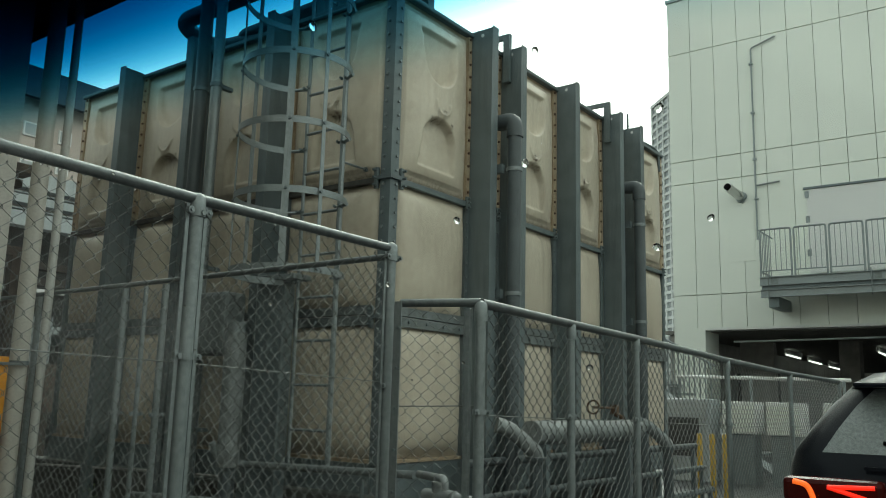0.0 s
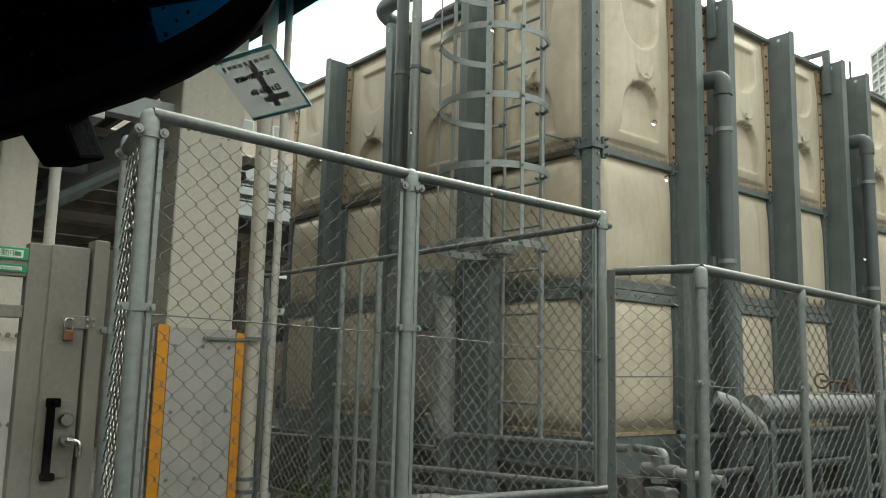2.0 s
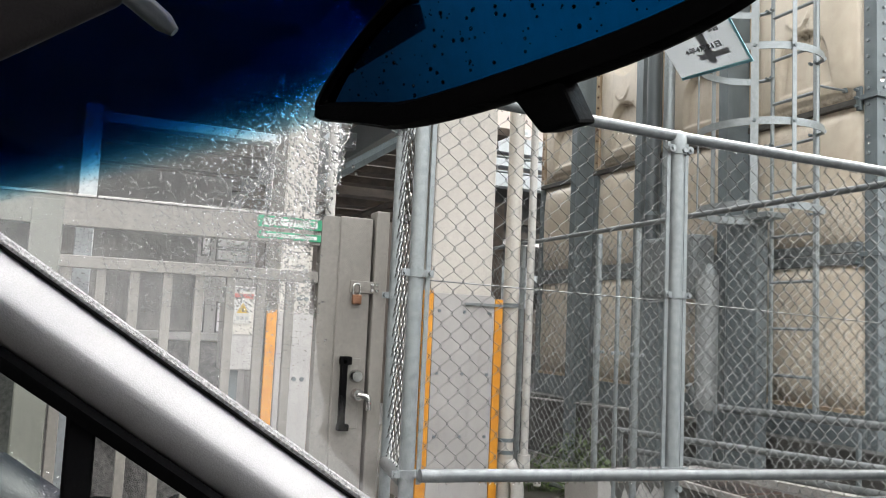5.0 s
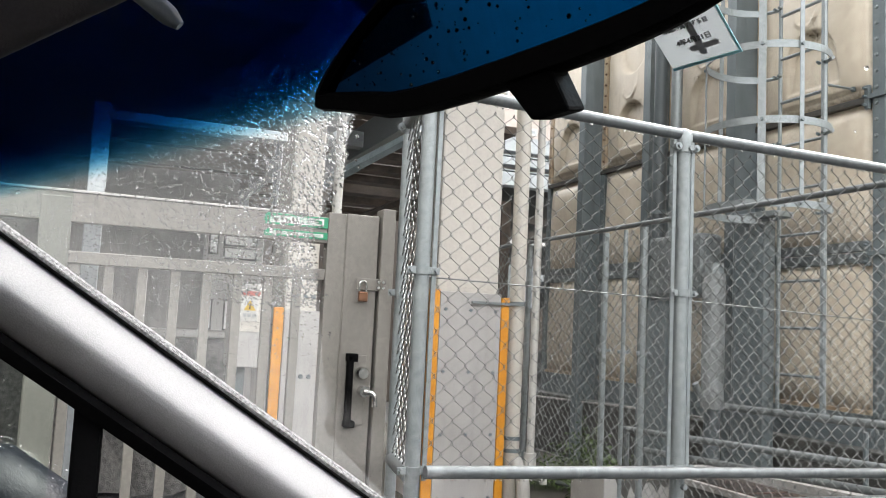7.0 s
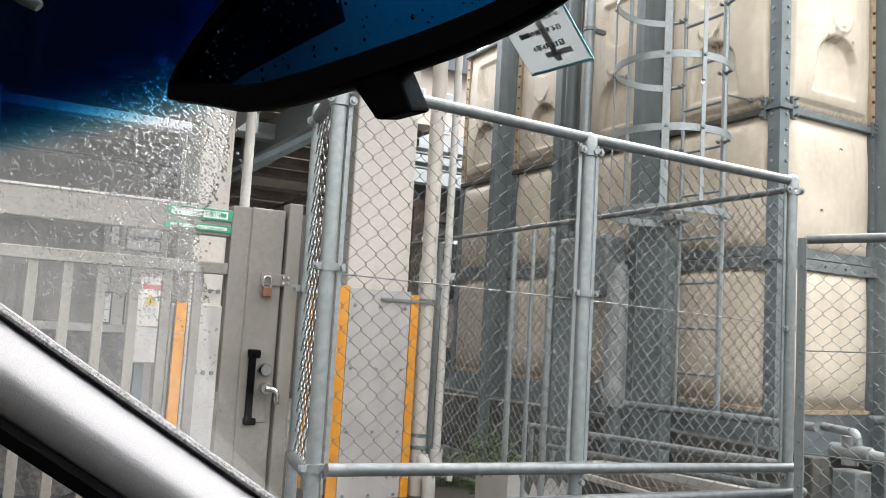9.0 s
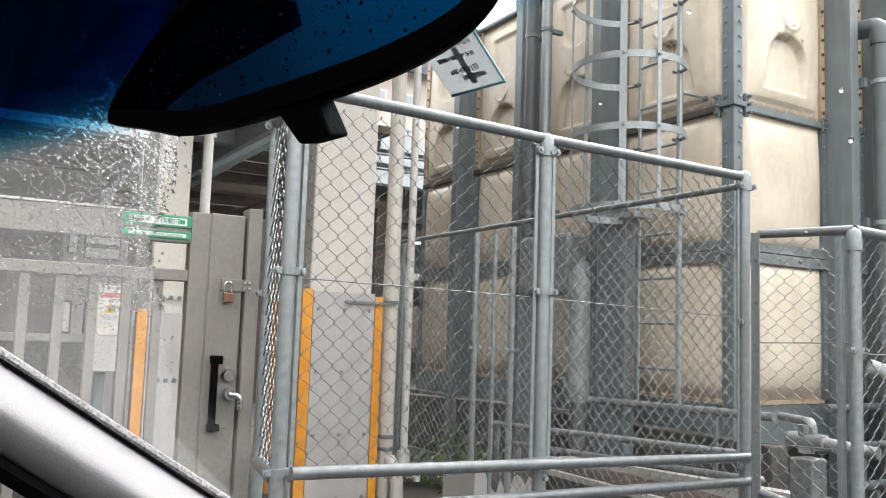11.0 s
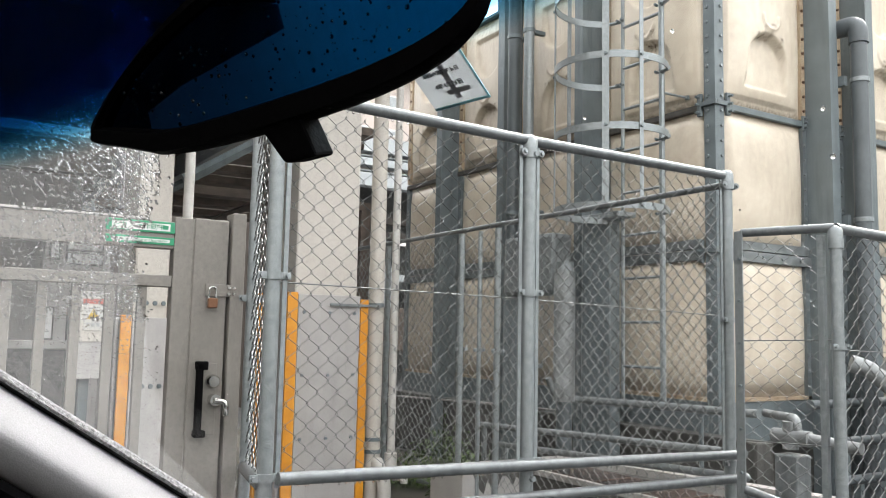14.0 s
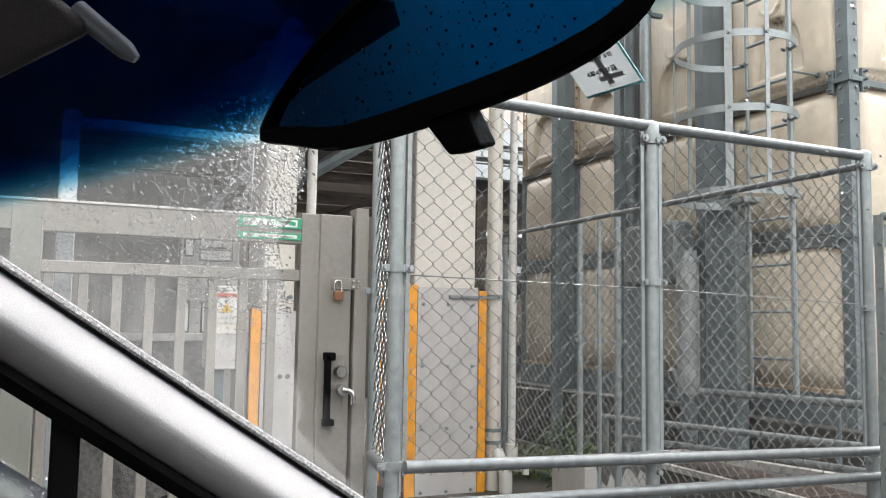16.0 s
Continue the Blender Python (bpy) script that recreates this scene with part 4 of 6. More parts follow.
part("pipe", tubed(bend([(-4.98, 3.2, 1.06), (-4.98, 3.26, 0.93), (-4.86, 3.4, 0.915), (-3.45, 3.45, 0.945)], 0.06, 4), 0.024, 12), GALV_MID, hp, smooth=True)
part("pipe_stay", tubed([(-3.9, 3.5, G), (-3.9, 3.5, 0.88)], 0.015, 8), GALV_DARK, hp)
for za, zb, xa in ((0.751, 0.839, -5.08), (0.648, 0.73, -4.84)):
    ob = thing("yard_rail", (-4, 2.7, za), "low galvanised pipe rail inside the yard", "rail", "yard pipe rails")
    part("pipe", tubed([(xa, 2.7, za), (-2.95, 2.7, zb)], 0.019, 12), GALV_MID, ob, smooth=True)
    for x in (xa + 0.05, -3.0):
        part("pipe_leg", tubed([(x, 2.7, G), (x, 2.7, za if x < -4 else zb - 0.01)], 0.018, 8), GALV_MID, ob)

valve = thing("valve_assembly", (-2.8, 2.9, 0.9), "grey plastic valve with elbows and a box", "valve")
VX, VY = -2.83, 2.9
part("pipe", tubed(bend([(VX - 0.35, VY + 0.25, 0.985), (VX, VY, 1.0), (VX + 0.01, VY, 0.93)], 0.035, 5), 0.021, 12), LAGGING, valve, smooth=True)
part("valve_body", tubed([(VX - 0.03, VY, 0.86), (VX - 0.03, VY, 0.985)], 0.036, 16), LAGGING, valve, smooth=True)
part("tee", tubed([(VX - 0.11, VY - 0.01, 0.915), (VX + 0.07, VY, 0.915), (VX + 0.075, VY, 0.915), (VX + 0.3, VY + 0.02, 0.90)], [0.036, 0.036, 0.026, 0.026], 16), LAGGING, valve, smooth=True)
part("box", boxed((VX - 0.075, VY - 0.06, 0.60), (VX + 0.04, VY + 0.05, 0.84), 0.008), GALV_MID, valve)
part("foot", boxed((VX - 0.05, VY - 0.04, G), (VX + 0.02, VY + 0.02, 0.6)), CONCRETE, valve)

# weeds between column and tank
for cx, cy, n, hgt in ((-5.05, 2.6, 420, 0.30), (-5.4, 2.9, 420, 0.34), (-6.0, 3.0, 300, 0.5), (-5.75, 2.55, 300, 0.28)):
    rng = random.Random(int(cx * 100))
    verts, faces = [], []
    for _ in range(n):
        a, r = rng.uniform(0, 6.28), 0.22 * rng.random() ** 0.6
        p = Vector((cx + r * math.cos(a), cy + r * math.sin(a), G + 0.04))
        hh = hgt * rng.uniform(0.2, 1) * (1 - 0.5 * r / 0.22)
        b = rng.uniform(0, 6.28)
        out = Vector((math.cos(b), math.sin(b), 0))
        side = Vector((-math.sin(b), math.cos(b), 0)) * rng.uniform(0.006, 0.014)
        stem = p + Vector((0, 0, hh)) + out * 0.04
        tip = stem + out * rng.uniform(0.03, 0.08) + Vector((0, 0, rng.uniform(-0.05, 0.03)))
        mid = (stem + tip) / 2 + Vector((0, 0, 0.01))
        i0 = len(verts)
        verts += [p, p + side * 0.15, stem + side * 0.1, stem, mid + side, tip, mid - side]
        faces += [(i0, i0 + 1, i0 + 2, i0 + 3), (i0 + 3, i0 + 4, i0 + 5, i0 + 6)]
    ob = thing("weed", (cx, cy, G), "low tuft of green weeds on the damp soil", "weed", "weeds")
    mesh_part("leaves", verts, faces, LEAF, ob, kind="stuff")


# ---- clad station column with downpipes ----
def column(x, y0, y1, depth, top, board_top, strip=0.07):
    ob = thing("station_column", (x, y0, G), "beige square column clad below in grey board with orange edges", "column", "station columns")
    part("shaft", boxed((x - depth, y0 + 0.055, G), (x - 0.02, y1 - 0.03, top), 0.012), BEIGE, ob)
    part("board", boxed((x - 0.018, y0 + strip + 0.005, G), (x, y1 - 0.015, board_top), 0.003), BOARD, ob, "grey board with bolts")
    part("edge_strip", boxed((x - 0.016, y0 - 0.0, G), (x + 0.006, y0 + strip, board_top + 0.01), 0.003), ORANGE, ob, "orange edge strip")
    part("edge_strip", boxed((x - 0.016, y1 - 0.012, G), (x + 0.006, y1 + 0.045, board_top - 0.02), 0.003), ORANGE, ob, "orange edge strip")
    part("side_board", boxed((x - depth, y0 - 0.018, G), (x - 0.03, y0 - 0.003, board_top), 0.003), BOARD, ob)
    w = y1 - y0
    v, f = bolt_heads([(x, y0 + 0.115 + (w - 0.17) * i, G + 0.07 + k * 0.40) for i in (0, 0.5, 1) for k in range(4)], (1, 0, 0), 0.013, 0.008)
    mesh_part("bolt", v, f, GALV_DARK, ob)
    return ob


col = column(-5.4, 1.43, 1.955, 0.42, 3.85, 1.585)
part("edge_strip", boxed((-5.84, 1.388, G), (-5.80, 1.409, 1.60), 0.003), ORANGE, col, "orange edge strip")
part("cross_strut", boxed((-5.39, 1.72, 1.515), (-5.375, 2.09, 1.532)), GALV_MID, col)
dp = thing("downpipe", (-5.45, 2.1, G), "beige rainwater downpipe beside the column", "downpipe", "downpipes")
part("pipe", tubed([(-5.45, 2.085, G), (-5.45, 2.085, 3.92)], 0.052, 16), BEIGE, dp, smooth=True)
for z in (0.55, 0.63, 1.52):
    part("clip", tubed([(-5.45, 2.085, z), (-5.45, 2.085, z + 0.025)], 0.058, 16), GALV_DARK, dp, smooth=True)
dp = thing("downpipe", (-5.4, 2.23, G), "thin white downpipe with an elbow at its foot", "downpipe", "downpipes")
part("pipe", tubed(bend([(-5.4, 2.2, 3.92), (-5.4, 2.2, 0.42), (-5.32, 2.26, 0.42), (-5.32, 2.26, 0.36)], 0.05, 4), 0.026, 12), DOWNPIPE, dp, smooth=True)
part("elbow", tubed(bend([(-5.4, 2.2, 0.55), (-5.4, 2.2, 0.42), (-5.3, 2.24, 0.42)], 0.06, 5), 0.042, 12), DOWNPIPE, dp, smooth=True)
dp = thing("foot_elbow", (-5.36, 2.12, G), "white pipe elbow standing on the ground", "pipe")
part("pipe", tubed(bend([(-5.42, 2.1, 0.5), (-5.33, 2.12, 0.38), (-5.33, 2.12, G)], 0.06, 4), 0.045, 14), DOWNPIPE, dp, smooth=True)

# ---- gate in warm grey steel ----
GX = -2.96
gate = thing("steel_gate", (GX, 0.1, G), "warm grey steel gate leaf with padlock and lever lock", "gate")
part("door_panel", boxed((GX - 0.04, 0.178, G + 0.05), (GX, 0.284, 1.69), 0.004), STEEL_GATE, gate)
part("seam", boxed((GX - 0.03, 0.176, G + 0.06), (GX - 0.004, 0.178, 1.685)), STEEL_GATE, gate)
part("stile", boxed((GX - 0.045, 0.118, G + 0.05), (GX - 0.002, 0.176, 1.688), 0.003), STEEL_GATE, gate)
part("jamb", boxed((GX - 0.06, 0.292, G), (GX + 0.01, 0.336, 1.715), 0.004), STEEL_GATE, gate)
part("top_rail", boxed((GX - 0.045, -2.6, 1.59), (GX - 0.003, 0.117, 1.672), 0.003), STEEL_GATE, gate)
part("mid_rail", boxed((GX - 0.045, -2.6, 1.475), (GX - 0.003, 0.117, 1.51), 0.003), STEEL_GATE, gate)
part("bottom_rail", boxed((GX - 0.045, -2.6, G + 0.05), (GX - 0.003, 0.117, G + 0.13), 0.003), STEEL_GATE, gate)
for k in range(29):
    y, w = 0.036 - 0.0895 * k, 0.027
    part("pale", boxed((GX - 0.035, y - w / 2, G + 0.13), (GX - 0.012, y + w / 2, 1.475), 0.002), STEEL_GATE, gate)
lock = part("lock_plate", boxed((GX, 0.219, 1.035), (GX + 0.006, 0.264, 1.25), 0.002), STEEL_GATE, gate, "grey painted lock plate")
part("grip", boxed((GX + 0.006, 0.199, 1.035), (GX + 0.03, 0.218, 1.25), 0.004), BLACK, gate, "black pull grip")
bm = boxed((GX, 0.197, 1.23), (GX + 0.03, 0.231, 1.255), 0.003)
box(bm, (GX, 0.197, 1.03), (GX + 0.03, 0.231, 1.05), 0.003)
part("grip_foot", bm, BLACK, gate)
part("key_cylinder", tubed([(GX + 0.005, 0.250, 1.195), (GX + 0.02, 0.250, 1.195), (GX + 0.03, 0.250, 1.195)], [0.021, 0.021, 0.016], 18), CHROME, lock, smooth=True)
bm = tubed([(GX + 0.005, 0.254, 1.14), (GX + 0.04, 0.254, 1.14)], 0.017, 16)
tube(bm, bend([(GX + 0.04, 0.250, 1.14), (GX + 0.045, 0.284, 1.135), (GX + 0.045, 0.284, 1.095)], 0.02, 4), 0.009, 10)
part("lever", bm, CHROME, lock, smooth=True)
hasp = part("hasp", boxed((GX + 0.001, 0.217, 1.452), (GX + 0.008, 0.30, 1.49), 0.002), STEEL_GATE, gate)
v, f = bolt_heads([(GX + 0.01, 0.287, 1.462), (GX + 0.01, 0.303, 1.462), (GX + 0.01, 0.287, 1.48), (GX + 0.01, 0.303, 1.48)], (1, 0, 0), 0.006, 0.006)
mesh_part("hasp_screw", v, f, CHROME, hasp)
padlock = thing("padlock", (GX + 0.02, 0.235, 1.43), "small brass padlock hanging on the gate hasp", "padlock")
part("body", boxed((GX + 0.009, 0.222, 1.416), (GX + 0.027, 0.251, 1.447), 0.004), BRASS, padlock)
part("shackle", tubed(bend([(GX + 0.019, 0.224, 1.446), (GX + 0.019, 0.224, 1.48), (GX + 0.019, 0.246, 1.48), (GX + 0.019, 0.246, 1.446)], 0.012, 5), 0.0035, 8), CHROME, padlock, smooth=True)
part("wide_stile", boxed((GX - 0.05, -0.69, G + 0.05), (GX + 0.001, -0.61, 1.66), 0.003), STEEL_GATE, gate)
part("rail_cap", boxed((GX - 0.05, -2.6, 1.6725), (GX + 0.002, 0.04, 1.68), 0.002), BOARD, gate, "pale wet cap of the rail")
# the two-line green notice on the rail
FACE = Matrix(((0, 0, 1, 0), (1, 0, 0, 0), (0, 1, 0, 0), (0, 0, 0, 1)))
for z0, z1, words, size in ((1.635, 1.669, "防犯カメラ作動中", 0.0215), (1.60, 1.622, "Security System in Operation", 0.0125)):
    sg = thing("notice_strip", (GX, 0.0, z0), "green and white camera notice strip on the gate rail", "sign", "notice strips")
    part("plate", boxed((GX - 0.002, -0.078, z0), (GX + 0.002, 0.117, z1), 0.001), GREEN, sg)
    part("field", boxed((GX + 0.002, -0.063, z0 + 0.006), (GX + 0.003, 0.103, z1 - 0.006)), BRIGHT, sg, "white field")
    writing("lettering", words, size, Matrix.Translation((GX + 0.0036, 0.002 if size > 0.02 else 0.02, (z0 + z1) / 2)) @ FACE, GREEN, sg, "green lettering")
    if size > 0.02:
        part("emblem", boxed((GX + 0.003, 0.08, z0 + 0.011), (GX + 0.0042, 0.097, z1 - 0.011)), GREEN, sg, "small green emblem")
# taller frame standing behind the gate
portal = thing("gate_portal", (-3.1, -0.5, G), "pale steel portal frame behind the gate", "frame")
part("upright", boxed((-3.15, -0.58, G), (-3.09, -0.53, 1.97), 0.003), PALE_STEEL, portal)
part("lintel", boxed((-3.15, -0.53, 1.92), (-3.09, 0.0, 1.95), 0.003), PALE_STEEL, portal)
part("return_arm", tubed([(-3.12, -0.02, 1.935), (-4.63, 0.26, 1.935)], 0.014, 8), PALE_STEEL, portal)

# things behind the gate
column(-4.6, 0.285, 0.535, 0.42, 3.85, 1.40, 0.05)
dp = thing("downpipe", (-4.6, 0.575, G), "white downpipe beside the column behind the gate", "downpipe", "downpipes")
part("pipe", tubed([(-4.6, 0.575, G), (-4.6, 0.575, 3.853)], 0.026, 12), DOWNPIPE, dp, smooth=True)
wire_box = thing("switch_cabinet", (-4.2, 0.05, G), "pale grey switch cabinet with a warning plate", "cabinet")
part("body", boxed((-4.40, 0.028, 1.13), (-4.205, 0.154, 1.50), 0.006), BOARD, wire_box)
part("leg", boxed((-4.34, 0.07, G), (-4.28, 0.11, 1.129)), GALV_DARK, wire_box)
part("sign_plate", boxed((-4.2045, 0.050, 1.288), (-4.201, 0.149, 1.476), 0.001), BEIGE, wire_box, "pale sign plate")
part("red_heading", boxed((-4.2005, 0.056, 1.448), (-4.2, 0.143, 1.468)), RED_PAINT, wire_box, "faded red heading bar")
part("warning_plate", boxed((-4.2005, 0.062, 1.334), (-4.198, 0.136, 1.438), 0.001), DOWNPIPE, wire_box, "white warning plate")
bm = bmesh.new()
bm.faces.new([bm.verts.new(p) for p in ((-4.1965, 0.073, 1.382), (-4.1965, 0.126, 1.382), (-4.1965, 0.0995, 1.428))])
part("warning_triangle", bm, YELLOW, wire_box, "yellow warning triangle")
bm = bmesh.new()
bm.faces.new([bm.verts.new(p) for p in ((-4.1955, 0.095, 1.388), (-4.1955, 0.103, 1.388), (-4.1955, 0.101, 1.416))])
part("warning_mark", bm, BLACK, wire_box)
for y in (0.072, 0.092, 0.112):
    part("text_bar", boxed((-4.198, y, 1.352), (-4.1965, y + 0.014, 1.368)), JOINT, wire_box)

# platform roof over the columns
roof = thing("platform_roof", (-8, 0, 3.86), "dark flat platform roof carried by the columns", "roof")
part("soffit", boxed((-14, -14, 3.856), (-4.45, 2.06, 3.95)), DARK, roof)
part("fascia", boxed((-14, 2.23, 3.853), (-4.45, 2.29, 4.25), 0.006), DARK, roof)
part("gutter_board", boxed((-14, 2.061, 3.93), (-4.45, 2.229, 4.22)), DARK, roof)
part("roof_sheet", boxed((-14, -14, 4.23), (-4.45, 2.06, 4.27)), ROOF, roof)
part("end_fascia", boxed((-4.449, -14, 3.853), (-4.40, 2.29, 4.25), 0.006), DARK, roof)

# platform deck beyond the gate
deck = thing("platform_structure", (-6, -3, G), "dark platform deck on pale grey steel beams", "platform")
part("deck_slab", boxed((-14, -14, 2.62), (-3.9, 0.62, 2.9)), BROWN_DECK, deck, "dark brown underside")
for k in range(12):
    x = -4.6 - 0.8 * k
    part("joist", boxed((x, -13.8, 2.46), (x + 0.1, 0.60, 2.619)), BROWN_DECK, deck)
part("edge_beam", boxed((-14, 0.621, 2.50), (-4.4, 0.72, 2.86), 0.004), PALE_STEEL, deck, "pale grey edge beam")
for x in (-5.6, -7.4, -9.4):
    part("bracket_arm", tubed([(x, 0.80, 2.27), (x, 1.35, 2.63), (x, 1.49, 2.72)], 0.035, 4), GALV_DARK, deck)
    part("upright_beam", boxed((x - 0.08, 0.721, 2.5), (x + 0.08, 0.86, 3.05), 0.004), PALE_STEEL, deck)
    part("outrigger", boxed((x - 0.06, 0.861, 2.88), (x + 0.06, 1.5, 3.02), 0.004), PALE_STEEL, deck)
part("outer_beam", boxed((-14, 1.501, 2.84), (-5.9, 1.6, 3.1), 0.004), PALE_STEEL, deck)
part("parapet", boxed((-14, -14, 2.901), (-4.0, 0.50, 3.84)), BROWN_DECK, deck, "dark parapet wall")
for y in (-9.6, -6.9, -4.2, -1.4):
    part("deck_leg", boxed((-8.0, y, G), (-7.7, y + 0.3, 2.46), 0.01), PALE_STEEL, deck)
rear = thing("retaining_wall", (-7, -2, G), "grey concrete wall in the shade of the platform", "wall")
part("wall", boxed((-7.4, -13.5, G), (-7.0, 0.42, 2.44)), CONCRETE, rear)
bank = thing("ballast_bank", (-6.7, -3, G), "dark wet ballast bank under a pale concrete kerb", "bank")
part("bank_kerb", boxed((-6.99, -13.4, 1.19), (-6.72, 0.40, 1.245), 0.006), WHITE_CONC, bank, "pale concrete kerb")
verts, faces = [], []
rng = random.Random(21)
for i in range(47):
    for j in range(7):
        verts.append((-6.72 + 0.10 * j + rng.uniform(-0.02, 0.02), -4.2 + 0.1 * i + rng.uniform(-0.02, 0.02), 1.185 - 0.163 * j + rng.uniform(-0.03, 0.03) * (0 < j)))
faces = [(7 * i + j, 7 * i + 7 + j, 7 * i + 8 + j, 7 * i + 1 + j) for i in range(46) for j in range(6)]
mesh_part("ballast", verts, faces, BALLAST, bank, kind="stuff")
hut = thing("relay_hut", (-6.9, 0.3, G), "white trackside hut front with small dark-framed panes", "hut")
part("front", boxed((-6.95, 0.18, G), (-6.90, 0.62, 2.05), 0.006), BOARD, hut)
for y0, y1, z0, z1 in ((0.21, 0.255, 1.26, 1.47), (0.36, 0.42, 1.26, 1.47), (0.22, 0.27, 1.83, 1.97), (0.33, 0.56, 1.90, 1.98), (0.33, 0.56, 1.80, 1.87)):
    w = part("window", boxed((-6.90, y0 - 0.012, z0 - 0.012), (-6.893, y1 + 0.012, z1 + 0.012), 0.002), DARK, hut, "dark window frame")
    part("pane", boxed((-6.893, y0, z0), (-6.888, y1, z1)), BRIGHT, w, "bright white pane")
for k in range(3):
    tr = thing("track_rail", (-5.5 - 0.7 * k, -4, G), "rusty rail laid in gravel beyond the gate", "rail", "track rails")
    part("rail_head", boxed((-6.3 - 1.1 * k, -9, G + 0.02), (-6.23 - 1.1 * k, -0.2, G + 0.14), 0.006), RUST, tr)

# old timber lean-to roof seen between the columns
lean = thing("timber_canopy", (-10, 2, G), "weathered brown timber canopy on posts beyond the gate", "canopy")
rng = random.Random(8)
for k in range(9):
    z = 2.62 + 0.085 * k
    part("slat", boxed((-10.0 + 0.25 * k, 0.9, z), (-9.74 + 0.25 * k, 3.2, z + 0.07 + 0.012 * rng.random())), TIMBER, lean)
part("canopy_back", boxed((-12.6, 0.9, G), (-12.5, 4.0, 4.7)), BROWN_DECK, lean)
for y in (1.3, 2.2, 3.1):
    part("rafter", tubed([(-9.9, y, 2.58), (-7.85, y, 2.60)], 0.04, 4), TIMBER, lean)
    part("canopy_post", boxed((-9.95, y - 0.05, G), (-9.85, y + 0.05, 2.60)), TIMBER, lean)
part("front_beam", boxed((-7.9, 0.9, 2.55), (-7.8, 3.2, 2.63)), TIMBER, lean)
for y in (1.0, 3.1):
    part("canopy_post", boxed((-7.9, y, G), (-7.8, y + 0.1, 2.55)), TIMBER, lean)

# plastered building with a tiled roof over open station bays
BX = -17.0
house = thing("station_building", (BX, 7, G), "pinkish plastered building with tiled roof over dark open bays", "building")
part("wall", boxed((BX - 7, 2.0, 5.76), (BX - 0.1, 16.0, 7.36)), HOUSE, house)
for k in range(10):
    y = 4.44 + 0.75 * k
    for z in (6.5, 5.84):
        w = part("window", boxed((BX - 0.12, y, z), (BX - 0.06, y + 0.29, z + 0.3 if z > 6 else z + 0.16), 0.01), BRIGHT, house, "white window frame")
        part("pane", boxed((BX - 0.07, y + 0.035, z + 0.035), (BX - 0.055, y + 0.255, z + 0.265 if z > 6 else z + 0.125)), PALE_STEEL, w)
bm = bmesh.new()
for k in range(24):
    f0, f1 = k / 24, (k + 1) / 24
    x0, x1, za, zb = BX + 0.25 - 4.0 * f0, BX + 0.25 - 4.0 * f1, 7.34 + 2.1 * f0, 7.34 + 2.1 * f1
    bm.faces.new([bm.verts.new(p) for p in ((x0, 1.6, za + 0.05), (x0, 16.4, za + 0.05), (x1, 16.4, zb), (x1, 1.6, zb))])
    bm.faces.new([bm.verts.new(p) for p in ((x0, 1.6, za), (x0, 16.4, za), (x0, 16.4, za + 0.05), (x0, 1.6, za + 0.05))])
part("roof", bm, ROOF, house, "dark grey roof courses")
part("gutter", boxed((BX + 0.14, 1.6, 7.24), (BX + 0.28, 16.4, 7.34)), ROOF, house)
for z0, z1 in ((5.41, 5.76), (5.09, 5.26), (4.62, 4.92)):
    part("panel_band", boxed((BX - 0.3, 2.0, z0), (BX, 16.0, z1 - 0.002), 0.006), PALE_STEEL, house, "pale grey panel band")
for z0, z1 in ((5.26, 5.41), (4.92, 5.09)):
    part("louvre", boxed((BX - 0.28, 2.0, z0 + 0.06), (BX - 0.12, 16.0, z0 + 0.09)), PALE_STEEL, house)
part("inner_wall", boxed((BX - 5.0, 2.0, G), (BX - 4.6, 16.0, 5.75)), DARK, house, "dark wall painted as the bay's inner shade")
for k in range(7):
    y = 2.3 + 2.3 * k
    part("bay_post", boxed((BX - 0.5, y, G), (BX - 0.25, y + 0.25, 4.61)), PALE_STEEL, house)
for z in (3.95, 3.6):
    part("bay_beam", boxed((BX - 1.4, 2.0, z), (BX - 1.1, 16.0, z + 0.16)), BROWN_DECK, house)
part("bay_rail", boxed((BX - 0.2, 2.0, 3.33), (BX - 0.1, 16.0, 3.40)), BRIGHT, house, "white rail")
part("bay_floor", boxed((BX - 4.5, 2.0, 2.5), (BX - 0.05, 16.0, 2.65)), PALE_STEEL, house)
rng = random.Random(11)
for k in range(15):
    y = 5.5 + (k // 3) * 1.1 + 0.05 * rng.random()
    ob = thing("yard_box", (BX + 2.5, y, G), "pale crate stacked beyond the column", "box", "yard boxes")
    part("side", boxed((BX + 2.2, y, G + (k % 3) * 0.8), (BX + 2.7, y + 0.3 + 0.4 * rng.random(), G + 0.8 + (k % 3) * 0.8), 0.01), (BROWN_DECK, TIMBER, PALE_STEEL)[k % 3], ob)

# ---- white panelled building at the end of the lane ----
WY, WX0, WX1, WZ = 20.0, -8.24, 14.0, 12.17
hall = thing("panelled_building", (WX0, WY, G), "tall white building of long vertical wall panels over a garage", "building")
part("core", boxed((WX0 + 0.08, WY + 0.08, 3.36), (WX1, WY + 14, WZ - 0.05)), JOINT, hall)
LEVELS = [3.27, 4.13, 7.04, 7.65, 10.64, WZ]
x = WX0
xs = []
while x < WX1:
    xs.append(x)
    x += 0.61
panel_mesh = {}
for z0, z1 in zip(LEVELS, LEVELS[1:]):
    bm = boxed((0.006, 0, 0.009), (0.604, 0.079, z1 - z0 - 0.009), 0.004)
    me = finish("wall_panel", bm, WHITE_WALL)
    for x in xs:
        ob = new("wall_panel", me)
        ob.location = (x, WY, z0)
        hang(ob, hall)
